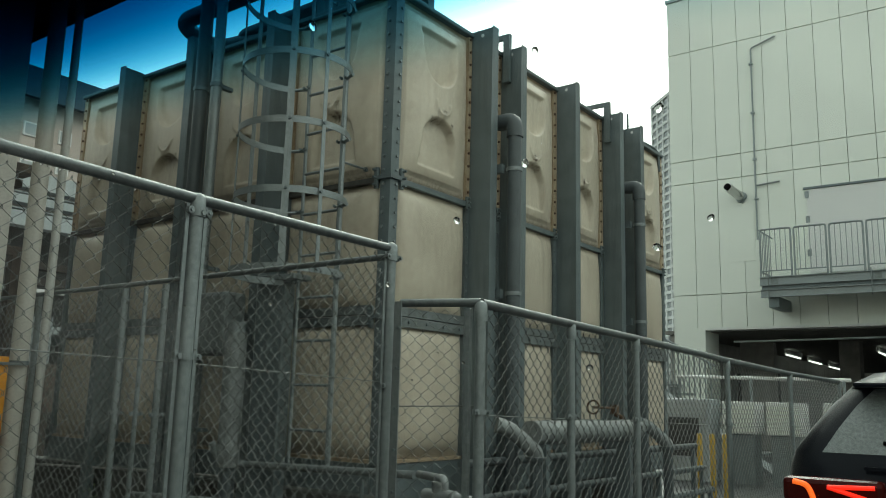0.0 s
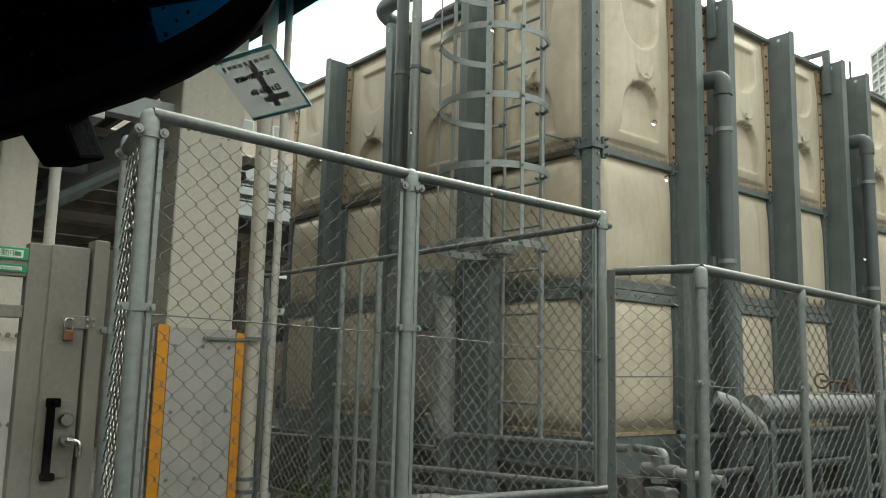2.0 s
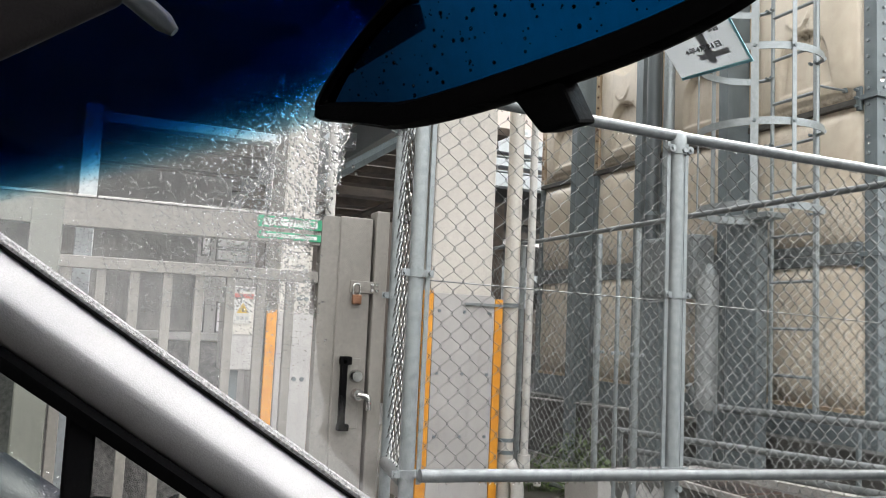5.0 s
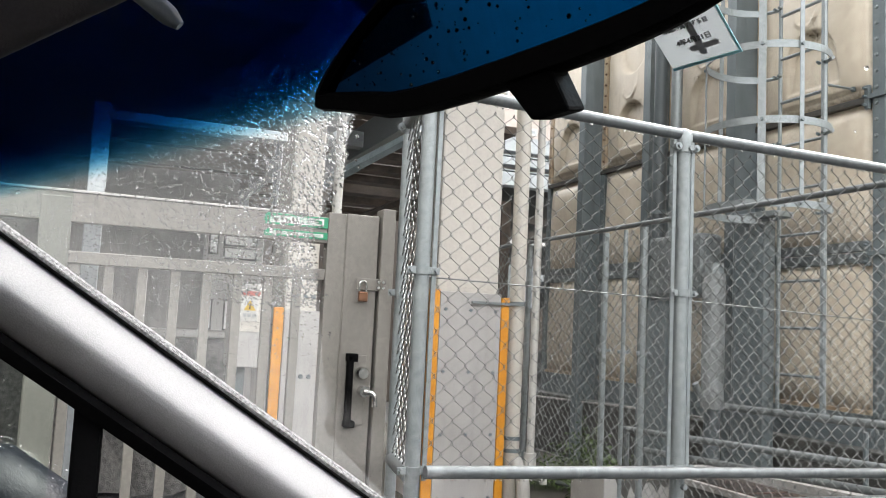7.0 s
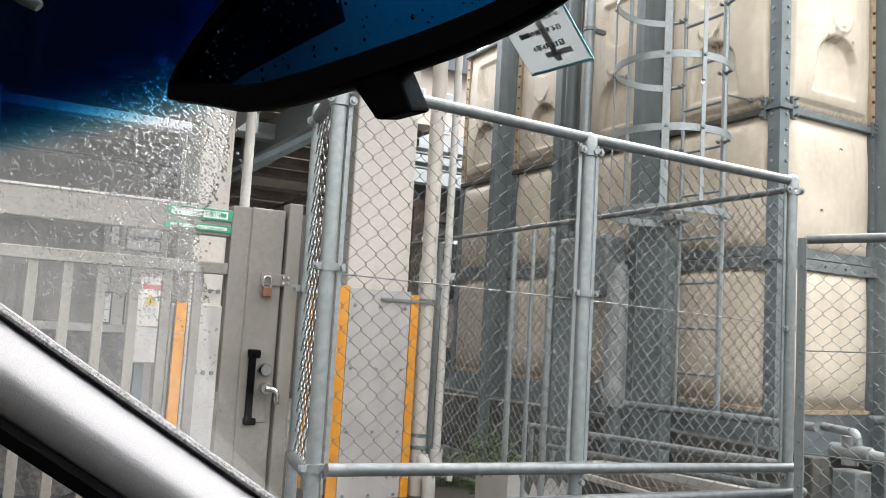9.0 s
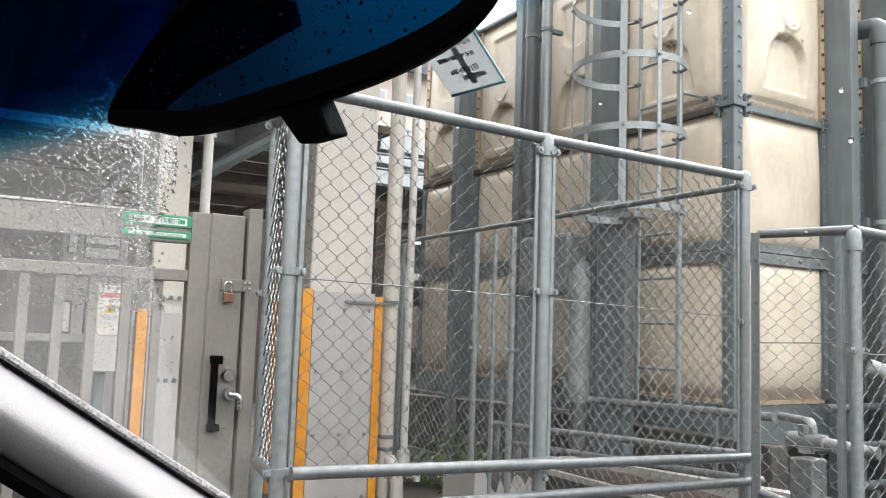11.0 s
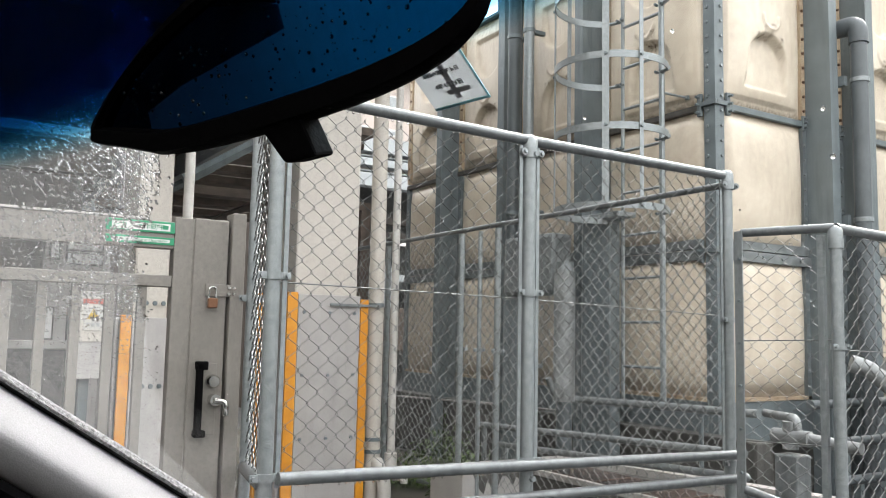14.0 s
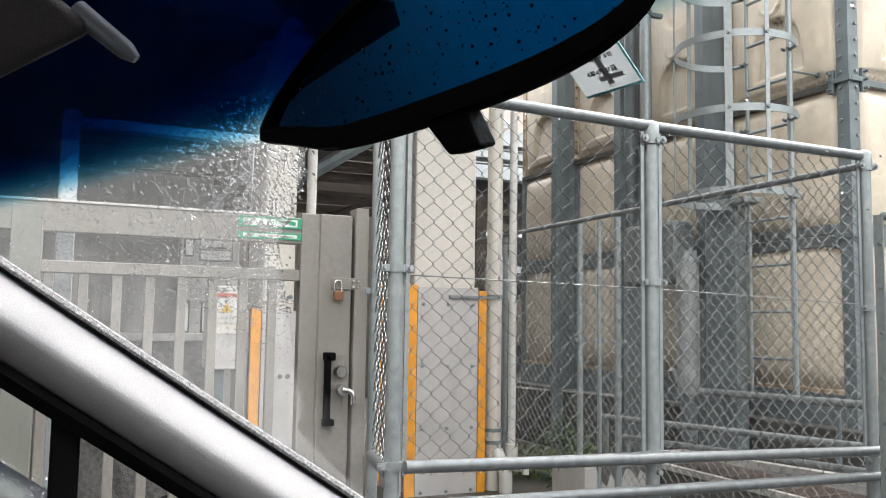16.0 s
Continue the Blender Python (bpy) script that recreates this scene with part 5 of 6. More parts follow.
part("side_wall", boxed((WX0, WY + 0.081, 3.3), (WX0 + 0.079, WY + 14, WZ)), WHITE_WALL, hall)
part("coping", boxed((WX0 - 0.04, WY - 0.04, WZ), (WX1, WY + 14, WZ + 0.08)), PALE_STEEL, hall)
part("soffit_edge", boxed((WX0 + 0.8, WY + 0.005, 3.24), (WX1, WY + 0.4, 3.31)), BRIGHT, hall)
part("corner_pier", boxed((WX0, WY, G), (WX0 + 0.8, WY + 1.0, 3.30), 0.01), WHITE_WALL, hall)
part("garage_back", boxed((WX0 - 4, WY + 26, G), (WX1, WY + 26.3, 3.3)), CONCRETE, hall)
part("garage_side", boxed((WX0 - 0.5, WY + 1.01, G), (WX0 - 0.2, WY + 25.9, 3.3)), WHITE_CONC, hall)
part("garage_ceiling", boxed((WX0 - 0.5, WY + 0.41, 3.22), (WX1, WY + 25.9, 3.29)), CONCRETE, hall)
for x in (-5.2, -2.5, 0.5):
    part("garage_pier", boxed((x, WY + 4.0, G), (x + 0.5, WY + 4.5, 3.215)), CONCRETE, hall)
for x, y, e in ((-7.34, 27.1, 2.2), (-7.55, 30.9, 2.4), (-7.8, 35.2, 2.8), (-8.05, 40.6, 2.4), (-4.6, 26.4, 2.3)):
    lt = thing("garage_light", (x, y, 3.0), "lit fluorescent tube under the garage ceiling", "lamp", "garage tubes")
    part("tube", tubed([(x, y, 3.05), (x - 0.12, y + e, 3.05)], 0.03, 8), LAMP_TUBE, lt)
    part("batten", boxed((x - 0.09, y + 0.1, 3.081), (x - 0.03, y + e - 0.1, 3.218)), BRIGHT, lt)
part("wall_bay", boxed((-7.83, 24.0, G), (-6.9, 24.3, 3.215)), WHITE_CONC, hall)
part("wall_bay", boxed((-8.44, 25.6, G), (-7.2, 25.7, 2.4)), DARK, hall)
part("conduit", tubed([(-6.9, WY + 0.5, 2.98), (-3.4, WY + 0.5, 3.02)], 0.025, 8), PALE_STEEL, hall)
# wall fittings
ob = thing("wall_conduit", (-6.0, WY, 7), "thin grey conduit running up the panel wall", "conduit")
part("pipe", tubed(bend([(-5.45, WY - 0.06, 10.52), (-6.05, WY - 0.06, 10.33), (-6.07, WY - 0.06, 5.4)], 0.05, 3), 0.022, 8), GALV, ob, smooth=True)
part("pipe", tubed([(-6.05, WY - 0.06, 6.75), (-5.5, WY - 0.06, 6.79)], 0.022, 8), GALV, ob, smooth=True)
for z in (9.9, 8.6, 7.4, 6.4):
    part("clip", boxed((-6.11, WY - 0.09, z), (-6.02, WY, z + 0.04)), GALV, ob)
ob = thing("vent_stub", (-6.7, WY, 6.8), "round steel vent stub pointing down from the wall", "vent")
part("pipe", tubed([(-6.42, WY, 6.50), (-6.60, WY - 0.55, 6.68)], 0.11, 16), CHROME, ob, smooth=True)
part("vent_mouth", tubed([(-6.602, WY - 0.555, 6.682), (-6.61, WY - 0.58, 6.69)], 0.085, 16), BLACK, ob, smooth=True)
part("vent_collar", tubed([(-6.42, WY - 0.001, 6.50), (-6.436, WY - 0.05, 6.516)], 0.14, 16), GALV, ob, smooth=True)
ob = thing("wall_hatch", (-6.5, WY, 5.6), "flush white wall hatch outline", "hatch")
part("hatch_panel", boxed((-6.78, WY - 0.012, 4.9), (-6.14, WY - 0.001, 6.35), 0.004), WHITE_WALL, ob)
door = thing("upper_door", (-4.2, WY, 4.5), "white double steel door above the platform", "door")
part("leaf", boxed((-4.92, WY - 0.03, 4.5), (-3.0, WY - 0.001, 6.5), 0.006), BRIGHT, door)
part("leaf", boxed((-2.99, WY - 0.03, 4.5), (-1.1, WY - 0.001, 6.5), 0.006), BRIGHT, door)
part("lintel", boxed((-4.98, WY - 0.06, 6.51), (-1.0, WY - 0.001, 6.56)), GALV_DARK, door)
for z in (4.9, 5.7, 6.3):
    part("hinge", boxed((-4.95, WY - 0.05, z), (-4.86, WY - 0.031, z + 0.16)), GALV, door)
plat = thing("steel_balcony", (-4.5, WY, 4.2), "galvanised steel access platform with railings", "balcony")
PY = WY - 1.15
part("floor_plate", boxed((-5.75, PY, 4.22), (6, WY - 0.001, 4.27)), GALV, plat)
for name, z0, z1, y in (("edge_beam", 4.10, 4.30, PY), ("lower_beam", 3.84, 4.02, PY + 0.06)):
    bm = boxed((-5.75, y - 0.02, z0 + 0.018), (6, y - 0.004, z1 - 0.018))
    box(bm, (-5.75, y - 0.075, z1 - 0.018), (6, y, z1))
    box(bm, (-5.75, y - 0.075, z0), (6, y, z0 + 0.018))
    part(name, bm, GALV, plat, "galvanised flanged beam")
part("dark_web", boxed((-5.72, PY - 0.001, 4.02), (6, PY + 0.02, 4.10)), GALV_DARK, plat)
for x in (-5.5, -3.4, -1.3, 0.8):
    part("splice_plate", boxed((x, PY - 0.028, 4.125), (x + 0.14, PY - 0.021, 4.275), 0.002), GALV_MID, plat)
    part("stay_rod", tubed([(x - 0.05, PY - 0.08, 3.78), (x - 0.05, PY - 0.08, 4.36)], 0.013, 6), GALV_MID, plat)
for z in (4.44, 5.40):
    part("side_rail", tubed([(-5.74, PY, z), (-5.74, WY - 0.05, z)], 0.018, 6), GALV, plat)
for i in range(7):
    y = PY + 0.13 * (i + 1)
    part("baluster", tubed([(-5.74, y, 4.30), (-5.74, y, 5.40)], 0.010, 6), GALV, plat)
for x in (-5.6, -2.85, -0.1, 2.6):
    part("bracket", boxed((x, PY + 0.1, 3.62), (x + 0.22, WY - 0.001, 3.859)), GALV_DARK, plat)
for k in range(14):
    x0 = -5.72 + 0.74 * k
    part("rail_frame", tubed(bend([(x0, PY, 4.30), (x0, PY, 5.40), (x0 + 0.67, PY, 5.40), (x0 + 0.67, PY, 4.30)], 0.06, 3), 0.022, 8), GALV, plat, smooth=True)
    part("low_bar", tubed([(x0, PY, 4.44), (x0 + 0.67, PY, 4.44)], 0.015, 6), GALV, plat)
    for i in range(1, 6):
        part("baluster", tubed([(x0 + 0.112 * i, PY, 4.44), (x0 + 0.112 * i, PY, 5.40)], 0.009, 6), GALV, plat)

# far tower block, standing at an angle to the lane
tower = thing("apartment_tower", (-116, 282, G), "distant white apartment tower with a grid of windows", "building")
TURN = Matrix.Translation((-116, 282, 0)) @ Matrix.Rotation(math.atan2(-0.70, 0.715), 4, "Z")


def tower_part(name, boxes, material):
    bm = bmesh.new()
    for lo, hi in boxes:
        box(bm, lo, hi)
    bm.transform(TURN)
    return part(name, bm, material, tower)


tower_part("block", [((0, 0.6, G), (70, 25, 110))], TOWER_WALL)
tower_part("parapet", [((-0.3, -0.2, 110), (70, 25, 111.2))], TOWER_WALL)
for k in range(37):
    z = 2.0 + 2.92 * k
    tower_part("window_row", [((1.3 + 4.7 * i, 0.35, z + 0.5), (4.6 + 4.7 * i, 0.62, z + 2.1)) for i in range(14)], TOWER_WIN)
    tower_part("floor_slab", [((0, 0.0, z - 0.75), (70, 0.6, z + 0.25))], TOWER_WALL)
for i in range(15):
    tower_part("fin", [((4.7 * i, -0.1, G), (4.7 * i + 0.9, 0.6, 110))], TOWER_WALL)

# low things beyond the fence
for x0, x1 in ((-4.80, -4.28), (-4.12, -3.60), (-3.3, -2.7)):
    ob = thing("utility_cabinet", (x0, 13, G), "white louvred utility cabinet on a grey stand", "cabinet", "utility cabinets")
    part("body", boxed((x0, 13.0, 0.97), (x1, 13.5, 1.47), 0.02), BRIGHT, ob)
    for k in range(6):
        part("louvre", boxed((x0 + 0.03, 12.985, 1.01 + 0.07 * k), (x1 - 0.03, 12.999, 1.05 + 0.07 * k)), WHITE_WALL, ob)
    part("stand", boxed((x0 + 0.05, 13.05, G), (x1 - 0.05, 13.45, 0.969)), GALV_DARK, ob)
ob = thing("handrail", (-4.5, 13.6, G), "long galvanised handrail beside the stair", "rail")
part("bar", tubed([(-5.75, 13.6, 1.88), (-3.0, 13.6, 1.83)], 0.03, 10), BRIGHT, ob, smooth=True)
for x in (-5.7, -4.5, -3.1):
    part("post", tubed([(x, 13.6, G), (x, 13.6, 1.85)], 0.025, 8), GALV, ob)
ob = thing("outside_stair", (-6, 15, G), "galvanised outside stair with barred rails", "stair")
for k in range(9):
    part("tread", boxed((-6.6 + 0.24 * k, 14.6, 1.75 - 0.17 * k), (-6.34 + 0.24 * k, 15.5, 1.79 - 0.17 * k)), GALV, ob)
part("stringer", tubed([(-6.6, 14.58, 1.72), (-4.4, 14.58, 0.25)], 0.09, 4), PALE_STEEL, ob)
for k in range(12):
    part("bar", tubed([(-6.6 + 0.1 * k, 14.6, 1.7 - 0.07 * k), (-6.6 + 0.1 * k, 14.6, 2.75 - 0.055 * k)], 0.013, 6), GALV, ob)
part("top_bar", tubed([(-6.62, 14.6, 2.76), (-5.4, 14.6, 2.09)], 0.02, 8), GALV, ob)
part("stair_post", boxed((-6.6, 15.4, G), (-6.45, 15.55, 1.74)), GALV, ob)
ob = thing("plant_unit", (-5.9, 13, G), "pale grey plant unit behind the fence", "machine")
part("casing", boxed((-5.75, 12.8, G), (-4.95, 13.4, 1.5), 0.03), PALE_STEEL, ob)
part("grille", boxed((-5.6, 12.785, 0.6), (-5.1, 12.799, 1.2)), DARK, ob)
for k in range(3):
    x = -4.1 + 0.16 * k
    ob = thing("bollard", (x, 10, G), "yellow steel guard post on the ground", "bollard", "yellow guards")
    part("post", tubed([(x, 10, G), (x, 10, 1.03), (x, 10, 1.05)], [0.035, 0.035, 0.02], 14), YELLOW, ob, smooth=True)
    part("foot_plate", boxed((x - 0.07, 9.93, G), (x + 0.07, 10.07, G + 0.015)), YELLOW, ob)

# plain blocks added out of view behind the camera, to cut sky light
for name, lo, hi in (("sky_block_opposite", (15.0, -20, G), (16.0, 34, 6.0)), ("sky_block_behind", (-14, -12, G), (14.9, -11, 12.0))):
    tagged(part(name, boxed(lo, hi), BOARD), "plain grey unseen block cutting off sky light", "building", kind="structure")

# ---- dark car ahead ----
def car_ahead(cx, rear_y):
    zs = 0.888
    suv = thing("parked_car", (cx, rear_y + 2, G), "dark blue wet estate car with lit tail lamps", "car")
    # (z, half width, rear y, front y, corner radius)
    prof = [(0.22, 0.80, 0.10, 4.3, 0.25), (0.38, 0.90, 0.0, 4.45, 0.28), (0.72, 0.92, 0.0, 4.45, 0.30), (0.98, 0.92, 0.10, 4.2, 0.30),
            (1.08, 0.88, 0.16, 3.5, 0.17), (1.22, 0.80, 0.24, 3.2, 0.16), (1.36, 0.71, 0.34, 2.9, 0.15), (1.46, 0.63, 0.40, 2.6, 0.15),
            (1.50, 0.59, 0.30, 2.5, 0.20), (1.56, 0.50, 0.36, 2.3, 0.2), (1.585, 0.35, 0.55, 2.1, 0.2)]

    def ring(z, hw, r0, f0, c):
        pts = []
        for (sx, yy, a0) in ((-1, r0, 180), (1, r0, 270), (1, f0, 0), (-1, f0, 90)):
            px = cx + sx * (hw - c)
            py = rear_y + (yy + c if yy == r0 else yy - c)
            for k in range(7):
                a = radians(a0 + 90 * k / 6)
                pts.append((px + c * math.cos(a), py + c * math.sin(a), G + z * zs))
        return pts

    rings = [ring(*p) for p in prof]
    n = len(rings[0])
    verts = [p for r in rings for p in r]
    faces, glass = [], []
    for j in range(len(rings) - 1):
        for i in range(n):
            q = (j * n + i, j * n + (i + 1) % n, (j + 1) * n + (i + 1) % n, (j + 1) * n + i)
            (glass if 4 <= j <= 6 and (i == 6 or i == 13 or i == 27) else faces).append(q)
    faces.append([(len(rings) - 1) * n + i for i in range(n)])
    body = mesh_part("body", verts, faces, CAR_PAINT, suv, smooth=True)
    used = sorted({i for q in glass for i in q})
    mp = {k: i for i, k in enumerate(used)}
    mesh_part("window", [verts[i] for i in used], [[mp[i] for i in q] for q in glass], WET_GLASS_SKY, suv, "wet glass with the sky's reflection painted grey")
    part("rear_wiper", tubed([(cx - 0.02, rear_y + 0.16, G + 0.990), (cx - 0.42, rear_y + 0.19, G + 1.017)], 0.011, 8), BLACK, suv)
    part("spoiler", boxed((cx - 0.56, rear_y + 0.24, G + 1.302), (cx + 0.56, rear_y + 0.5, G + 1.328), 0.012), CAR_PAINT, suv)
    part("chrome_strip", boxed((cx - 0.5, rear_y - 0.012 + 0.09, G + 0.886), (cx + 0.5, rear_y + 0.1, G + 0.900)), CAR_PAINT, suv)
    for s in (-1, 1):
        lens = part("tail_lamp", boxed((cx + s * 0.62 - 0.26, rear_y - 0.006, G + 0.702), (cx + s * 0.62 + 0.22, rear_y + 0.12, G + 0.837), 0.03), TAIL_LENS, suv, "dark red tail lamp lens")
        bm = bmesh.new()
        x0 = cx + s * 0.70
        tube(bm, bend([(x0 - s * 0.26, rear_y - 0.012, G + 0.805), (x0 - s * 0.04, rear_y - 0.012, G + 0.796), (x0 - s * 0.26, rear_y - 0.012, G + 0.738)], 0.01, 3), 0.011, 8)
        part("led_bar", bm, TAIL_RED, lens, "lit red bar")
        bm = tubed(bend([(x0 + s * 0.12, rear_y - 0.012, G + 0.815), (x0 + s * 0.05, rear_y - 0.012, G + 0.801), (x0 + s * 0.02, rear_y - 0.012, G + 0.720)], 0.03, 4), 0.014, 8)
        part("led_bar", bm, TAIL_HOT, lens, "lit red bar")
        for yy in (0.85, 3.5):
            w = part("wheel", tubed([(cx + s * 0.72, rear_y + yy, G + 0.306), (cx + s * 0.915, rear_y + yy, G + 0.306)], 0.34, 28), BLACK, suv)
            part("rim", tubed([(cx + s * 0.90, rear_y + yy, G + 0.306), (cx + s * 0.925, rear_y + yy, G + 0.306)], 0.22, 20), CHROME, w)
    return suv


car_ahead(-0.72, 4.2)

# ---- the car that carries the camera ----
XC, HW, BOW = -0.72, 0.73, 0.33


def screen_y(x, z):
    """The curved windscreen: where it stands at x and height z."""
    return -0.656 + (1.428 - z) / 0.68 + BOW * (1 - ((x - XC) / HW) ** 2)


car = thing("own_car", (XC, -1.0, G), "grey-trimmed car interior with a rain-wet windscreen", "car")
verts, faces = [], []
nu, nv = 160, 12
for lift in (0.0, 0.005):
    for j in range(nv + 1):
        z = 0.98 + 0.66 * j / nv
        for i in range(nu + 1):
            x = XC - HW + 2 * HW * i / nu
            verts.append((x, screen_y(x, z) + lift, z))
half = (nu + 1) * (nv + 1)
for j in range(nv):
    for i in range(nu):
        b = j * (nu + 1) + i
        faces.append((b, b + 1, b + nu + 2, b + nu + 1))
        faces.append((half + b, half + b + nu + 1, half + b + nu + 2, half + b + 1))
screen = mesh_part("windscreen", verts, faces, GLASS_WS, car, "clear glass with a blue shade band along the top", smooth=True)
screen.visible_shadow = False


def screen_frame(x, z):
    p = Vector((x, screen_y(x, z) + 0.006, z))
    u = (Vector((x + 0.01, screen_y(x + 0.01, z), z)) - Vector((x - 0.01, screen_y(x - 0.01, z), z))).normalized()
    v = (Vector((x, screen_y(x, z + 0.01), z + 0.01)) - Vector((x, screen_y(x, z - 0.01), z - 0.01))).normalized()
    return p, u, v, v.cross(u).normalized() * -1


# rain drops where no wiper reaches
EDGE = ((0.98, -1.46), (1.146, -1.41), (1.223, -1.375), (1.25, -1.33), (1.305, -1.26), (1.37, -1.16), (1.42, -1.075), (1.45, -0.97), (1.466, -0.925), (1.50, -0.80), (1.60, -0.72), (1.64, -0.7))
rng = random.Random(5)
verts, faces = [], []


def add_drop(x, z, r):
    p, u, v, n = screen_frame(x, z)
    if n.y < 0:
        n = -n
    b = len(verts)
    w = (v - u * u.dot(v)).normalized()
    u, w = u * 0.86 + w * 0.5, u * 0.5 - w * 0.86
    r, el = r * 1.12, rng.uniform(1.5, 2.0)  # drawn out a little along the wind
    low, high = min(1, max(0, (1.40 - z) / 0.05)), min(1, max(0, (z - 1.455) / 0.03))
    h = r * (0.34 - 0.12 * low + (0.42 - 0.25 * low) * rng.random() ** (2.0 - 1.4 * high) + 0.08 * high)
    for q in (0.0, 0.42, 0.78):
        for k in range(8):
            a = (k + 0.5 * (q == 0.42)) * math.pi / 4
            verts.append(p + (u * math.cos(a) * el + w * math.sin(a)) * r * math.cos(q * 1.5708) + n * h * math.sin(q * 1.5708))
    verts.append(p + n * h)
    for j in (0, 8):
        for k in range(8):
            faces.append((b + j + k, b + j + (k + 1) % 8, b + j + 8 + (k + 1) % 8, b + j + 8 + k))
    for k in range(8):
        faces.append((b + 16 + k, b + 16 + (k + 1) % 8, b + 24))
    verts.extend([verts[b + k] for k in range(8)])
    faces.append([b + 25 + k for k in range(8)][::-1])


count = 0
while count < 14000:
    x, z = rng.uniform(XC - HW + 0.01, -0.55), rng.uniform(1.0, 1.62)
    for (za, xa), (zb, xb) in zip(EDGE, EDGE[1:]):
        if za <= z <= zb:
            lim = xa + (xb - xa) * (z - za) / (zb - za)
    if x > lim + rng.gauss(0, 0.008):
        continue
    if (z < 1.36 and rng.random() < 0.6) or (z > 1.49 and rng.random() < 0.2 + 0.6 * (x < -1.1)):
        count += 1
        continue
    near = math.exp(-abs(lim - x) / 0.12)
    size = (0.0006 + 0.0006 * near) * rng.random() ** 1.5
    add_drop(x, z, 0.00028 + 0.95 * size * min(1, max(0.3, (z - 1.22) / 0.14)))
    count += 1
for _ in range(4200):
    z = rng.uniform(1.36, 1.51)
    for (za, xa), (zb, xb) in zip(EDGE, EDGE[1:]):
        if za <= z <= zb:
            lim = xa + (xb - xa) * (z - za) / (zb - za)
    x = lim - abs(rng.gauss(0, 0.10))
    if x > XC - HW + 0.02:
        add_drop(x, z, 0.0004 + 0.0008 * rng.random() ** 1.6)
for _ in range(30):
    add_drop(rng.uniform(-0.62, -0.30), rng.uniform(1.385, 1.452), 0.0003 + 0.0004 * rng.random())
mist_v, mist_f = [], []
for j in range(31):
    z = 1.0 + 0.62 * j / 30
    lim = -1.46
    for (za, xa), (zb, xb) in zip(EDGE, EDGE[1:]):
        if za <= z <= zb:
            lim = xa + (xb - xa) * (z - za) / (zb - za)
    for i in range(97):
        x = XC - HW + 0.005 + (lim - XC + HW - 0.01) * i / 96
        mist_v.append((x, screen_y(x, z) + 0.0057, z))
for j in range(30):
    mist_f += [(97 * j + i, 97 * j + i + 1, 97 * j + i + 98, 97 * j + i + 97) for i in range(96)]
mesh_part("water_mist", mist_v, mist_f, MIST, screen, "film of fine rain mist on the glass", smooth=True, kind="stuff").visible_shadow = False
mesh_part("rain_drops", verts, faces, WATER, screen, "clear rain drops", smooth=True, kind="stuff").visible_shadow = False

# pillar, seal and door frame
LINE = [(-1.45, -1.05, 1.695), (-1.452, -0.95, 1.628), (-1.453, -0.8, 1.526), (-1.453, -0.656, 1.428), (-1.45, -0.44, 1.281), (-1.445, -0.22, 1.132), (-1.43, 0.05, 0.948)]
verts, faces = [], []
SECT = [(0.0, 0.003), (0.010, -0.003), (0.022, -0.014), (0.034, -0.026), (0.044, -0.036), (0.049, -0.043), (0.051, -0.049), (0.050, -0.056), (0.046, -0.066), (0.038, -0.079), (0.026, -0.090), (0.010, -0.098), (-0.04, -0.10), (-0.05, 0.0)]
for x, y, z in LINE:
    verts += [(x + a, y, z + b) for a, b in SECT]
m = len(SECT)
for j in range(len(LINE) - 1):
    for i in range(m):
        faces.append((j * m + i, j * m + (i + 1) % m, (j + 1) * m + (i + 1) % m, (j + 1) * m + i))
pillar = mesh_part("windscreen_pillar", verts, faces, TRIM, car, "light grey pillar trim", smooth=True)
part("seal", tubed([(x + 0.004, y + 0.004, z + 0.008) for x, y, z in LINE], 0.0065, 8), RUBBER, pillar, "wet grey rubber seal", True)
part("gasket", tubed([(x + 0.008, y + 0.002, z + 0.0025) for x, y, z in LINE], 0.0024, 8), BLACK, pillar, "thin black gasket", True)
verts, faces = [], []
SECT = [(0.026, -0.096), (0.030, -0.106), (0.018, -0.124), (-0.03, -0.124), (-0.04, -0.102)]
for x, y, z in LINE:
    verts += [(x + a, y, z + b) for a, b in SECT]
m = len(SECT)
for j in range(len(LINE) - 1):
    for i in range(m):
        faces.append((j * m + i, j * m + (i + 1) % m, (j + 1) * m + (i + 1) % m, (j + 1) * m + i))
door_l = mesh_part("door_frame", verts, faces, MATT_BLACK, car, "black door window frame", smooth=True)
part("window_divider", boxed((-1.47, -0.558, 1.0), (-1.445, -0.526, 1.275), 0.004), MATT_BLACK, door_l, "black window divider bar")
bm = tubed(bend([(-1.455, -0.53, 1.25), (-1.45, -0.35, 1.125), (-1.45, -0.33, 1.04), (-1.45, -0.55, 1.035)], 0.05, 6), 0.012, 8)
part("quarter_seal", bm, MATT_BLACK, door_l, "black quarter window seal", True)
part("door_sill", boxed((-1.52, -3.3, 0.5), (-1.43, 0.3, 1.03), 0.02), MATT_BLACK, car)
part("side_glass", boxed((-1.475, -1.75, 1.03), (-1.471, -0.58, 1.598)), GLASS_SIDE, car).visible_shadow = False
verts, faces = [], []
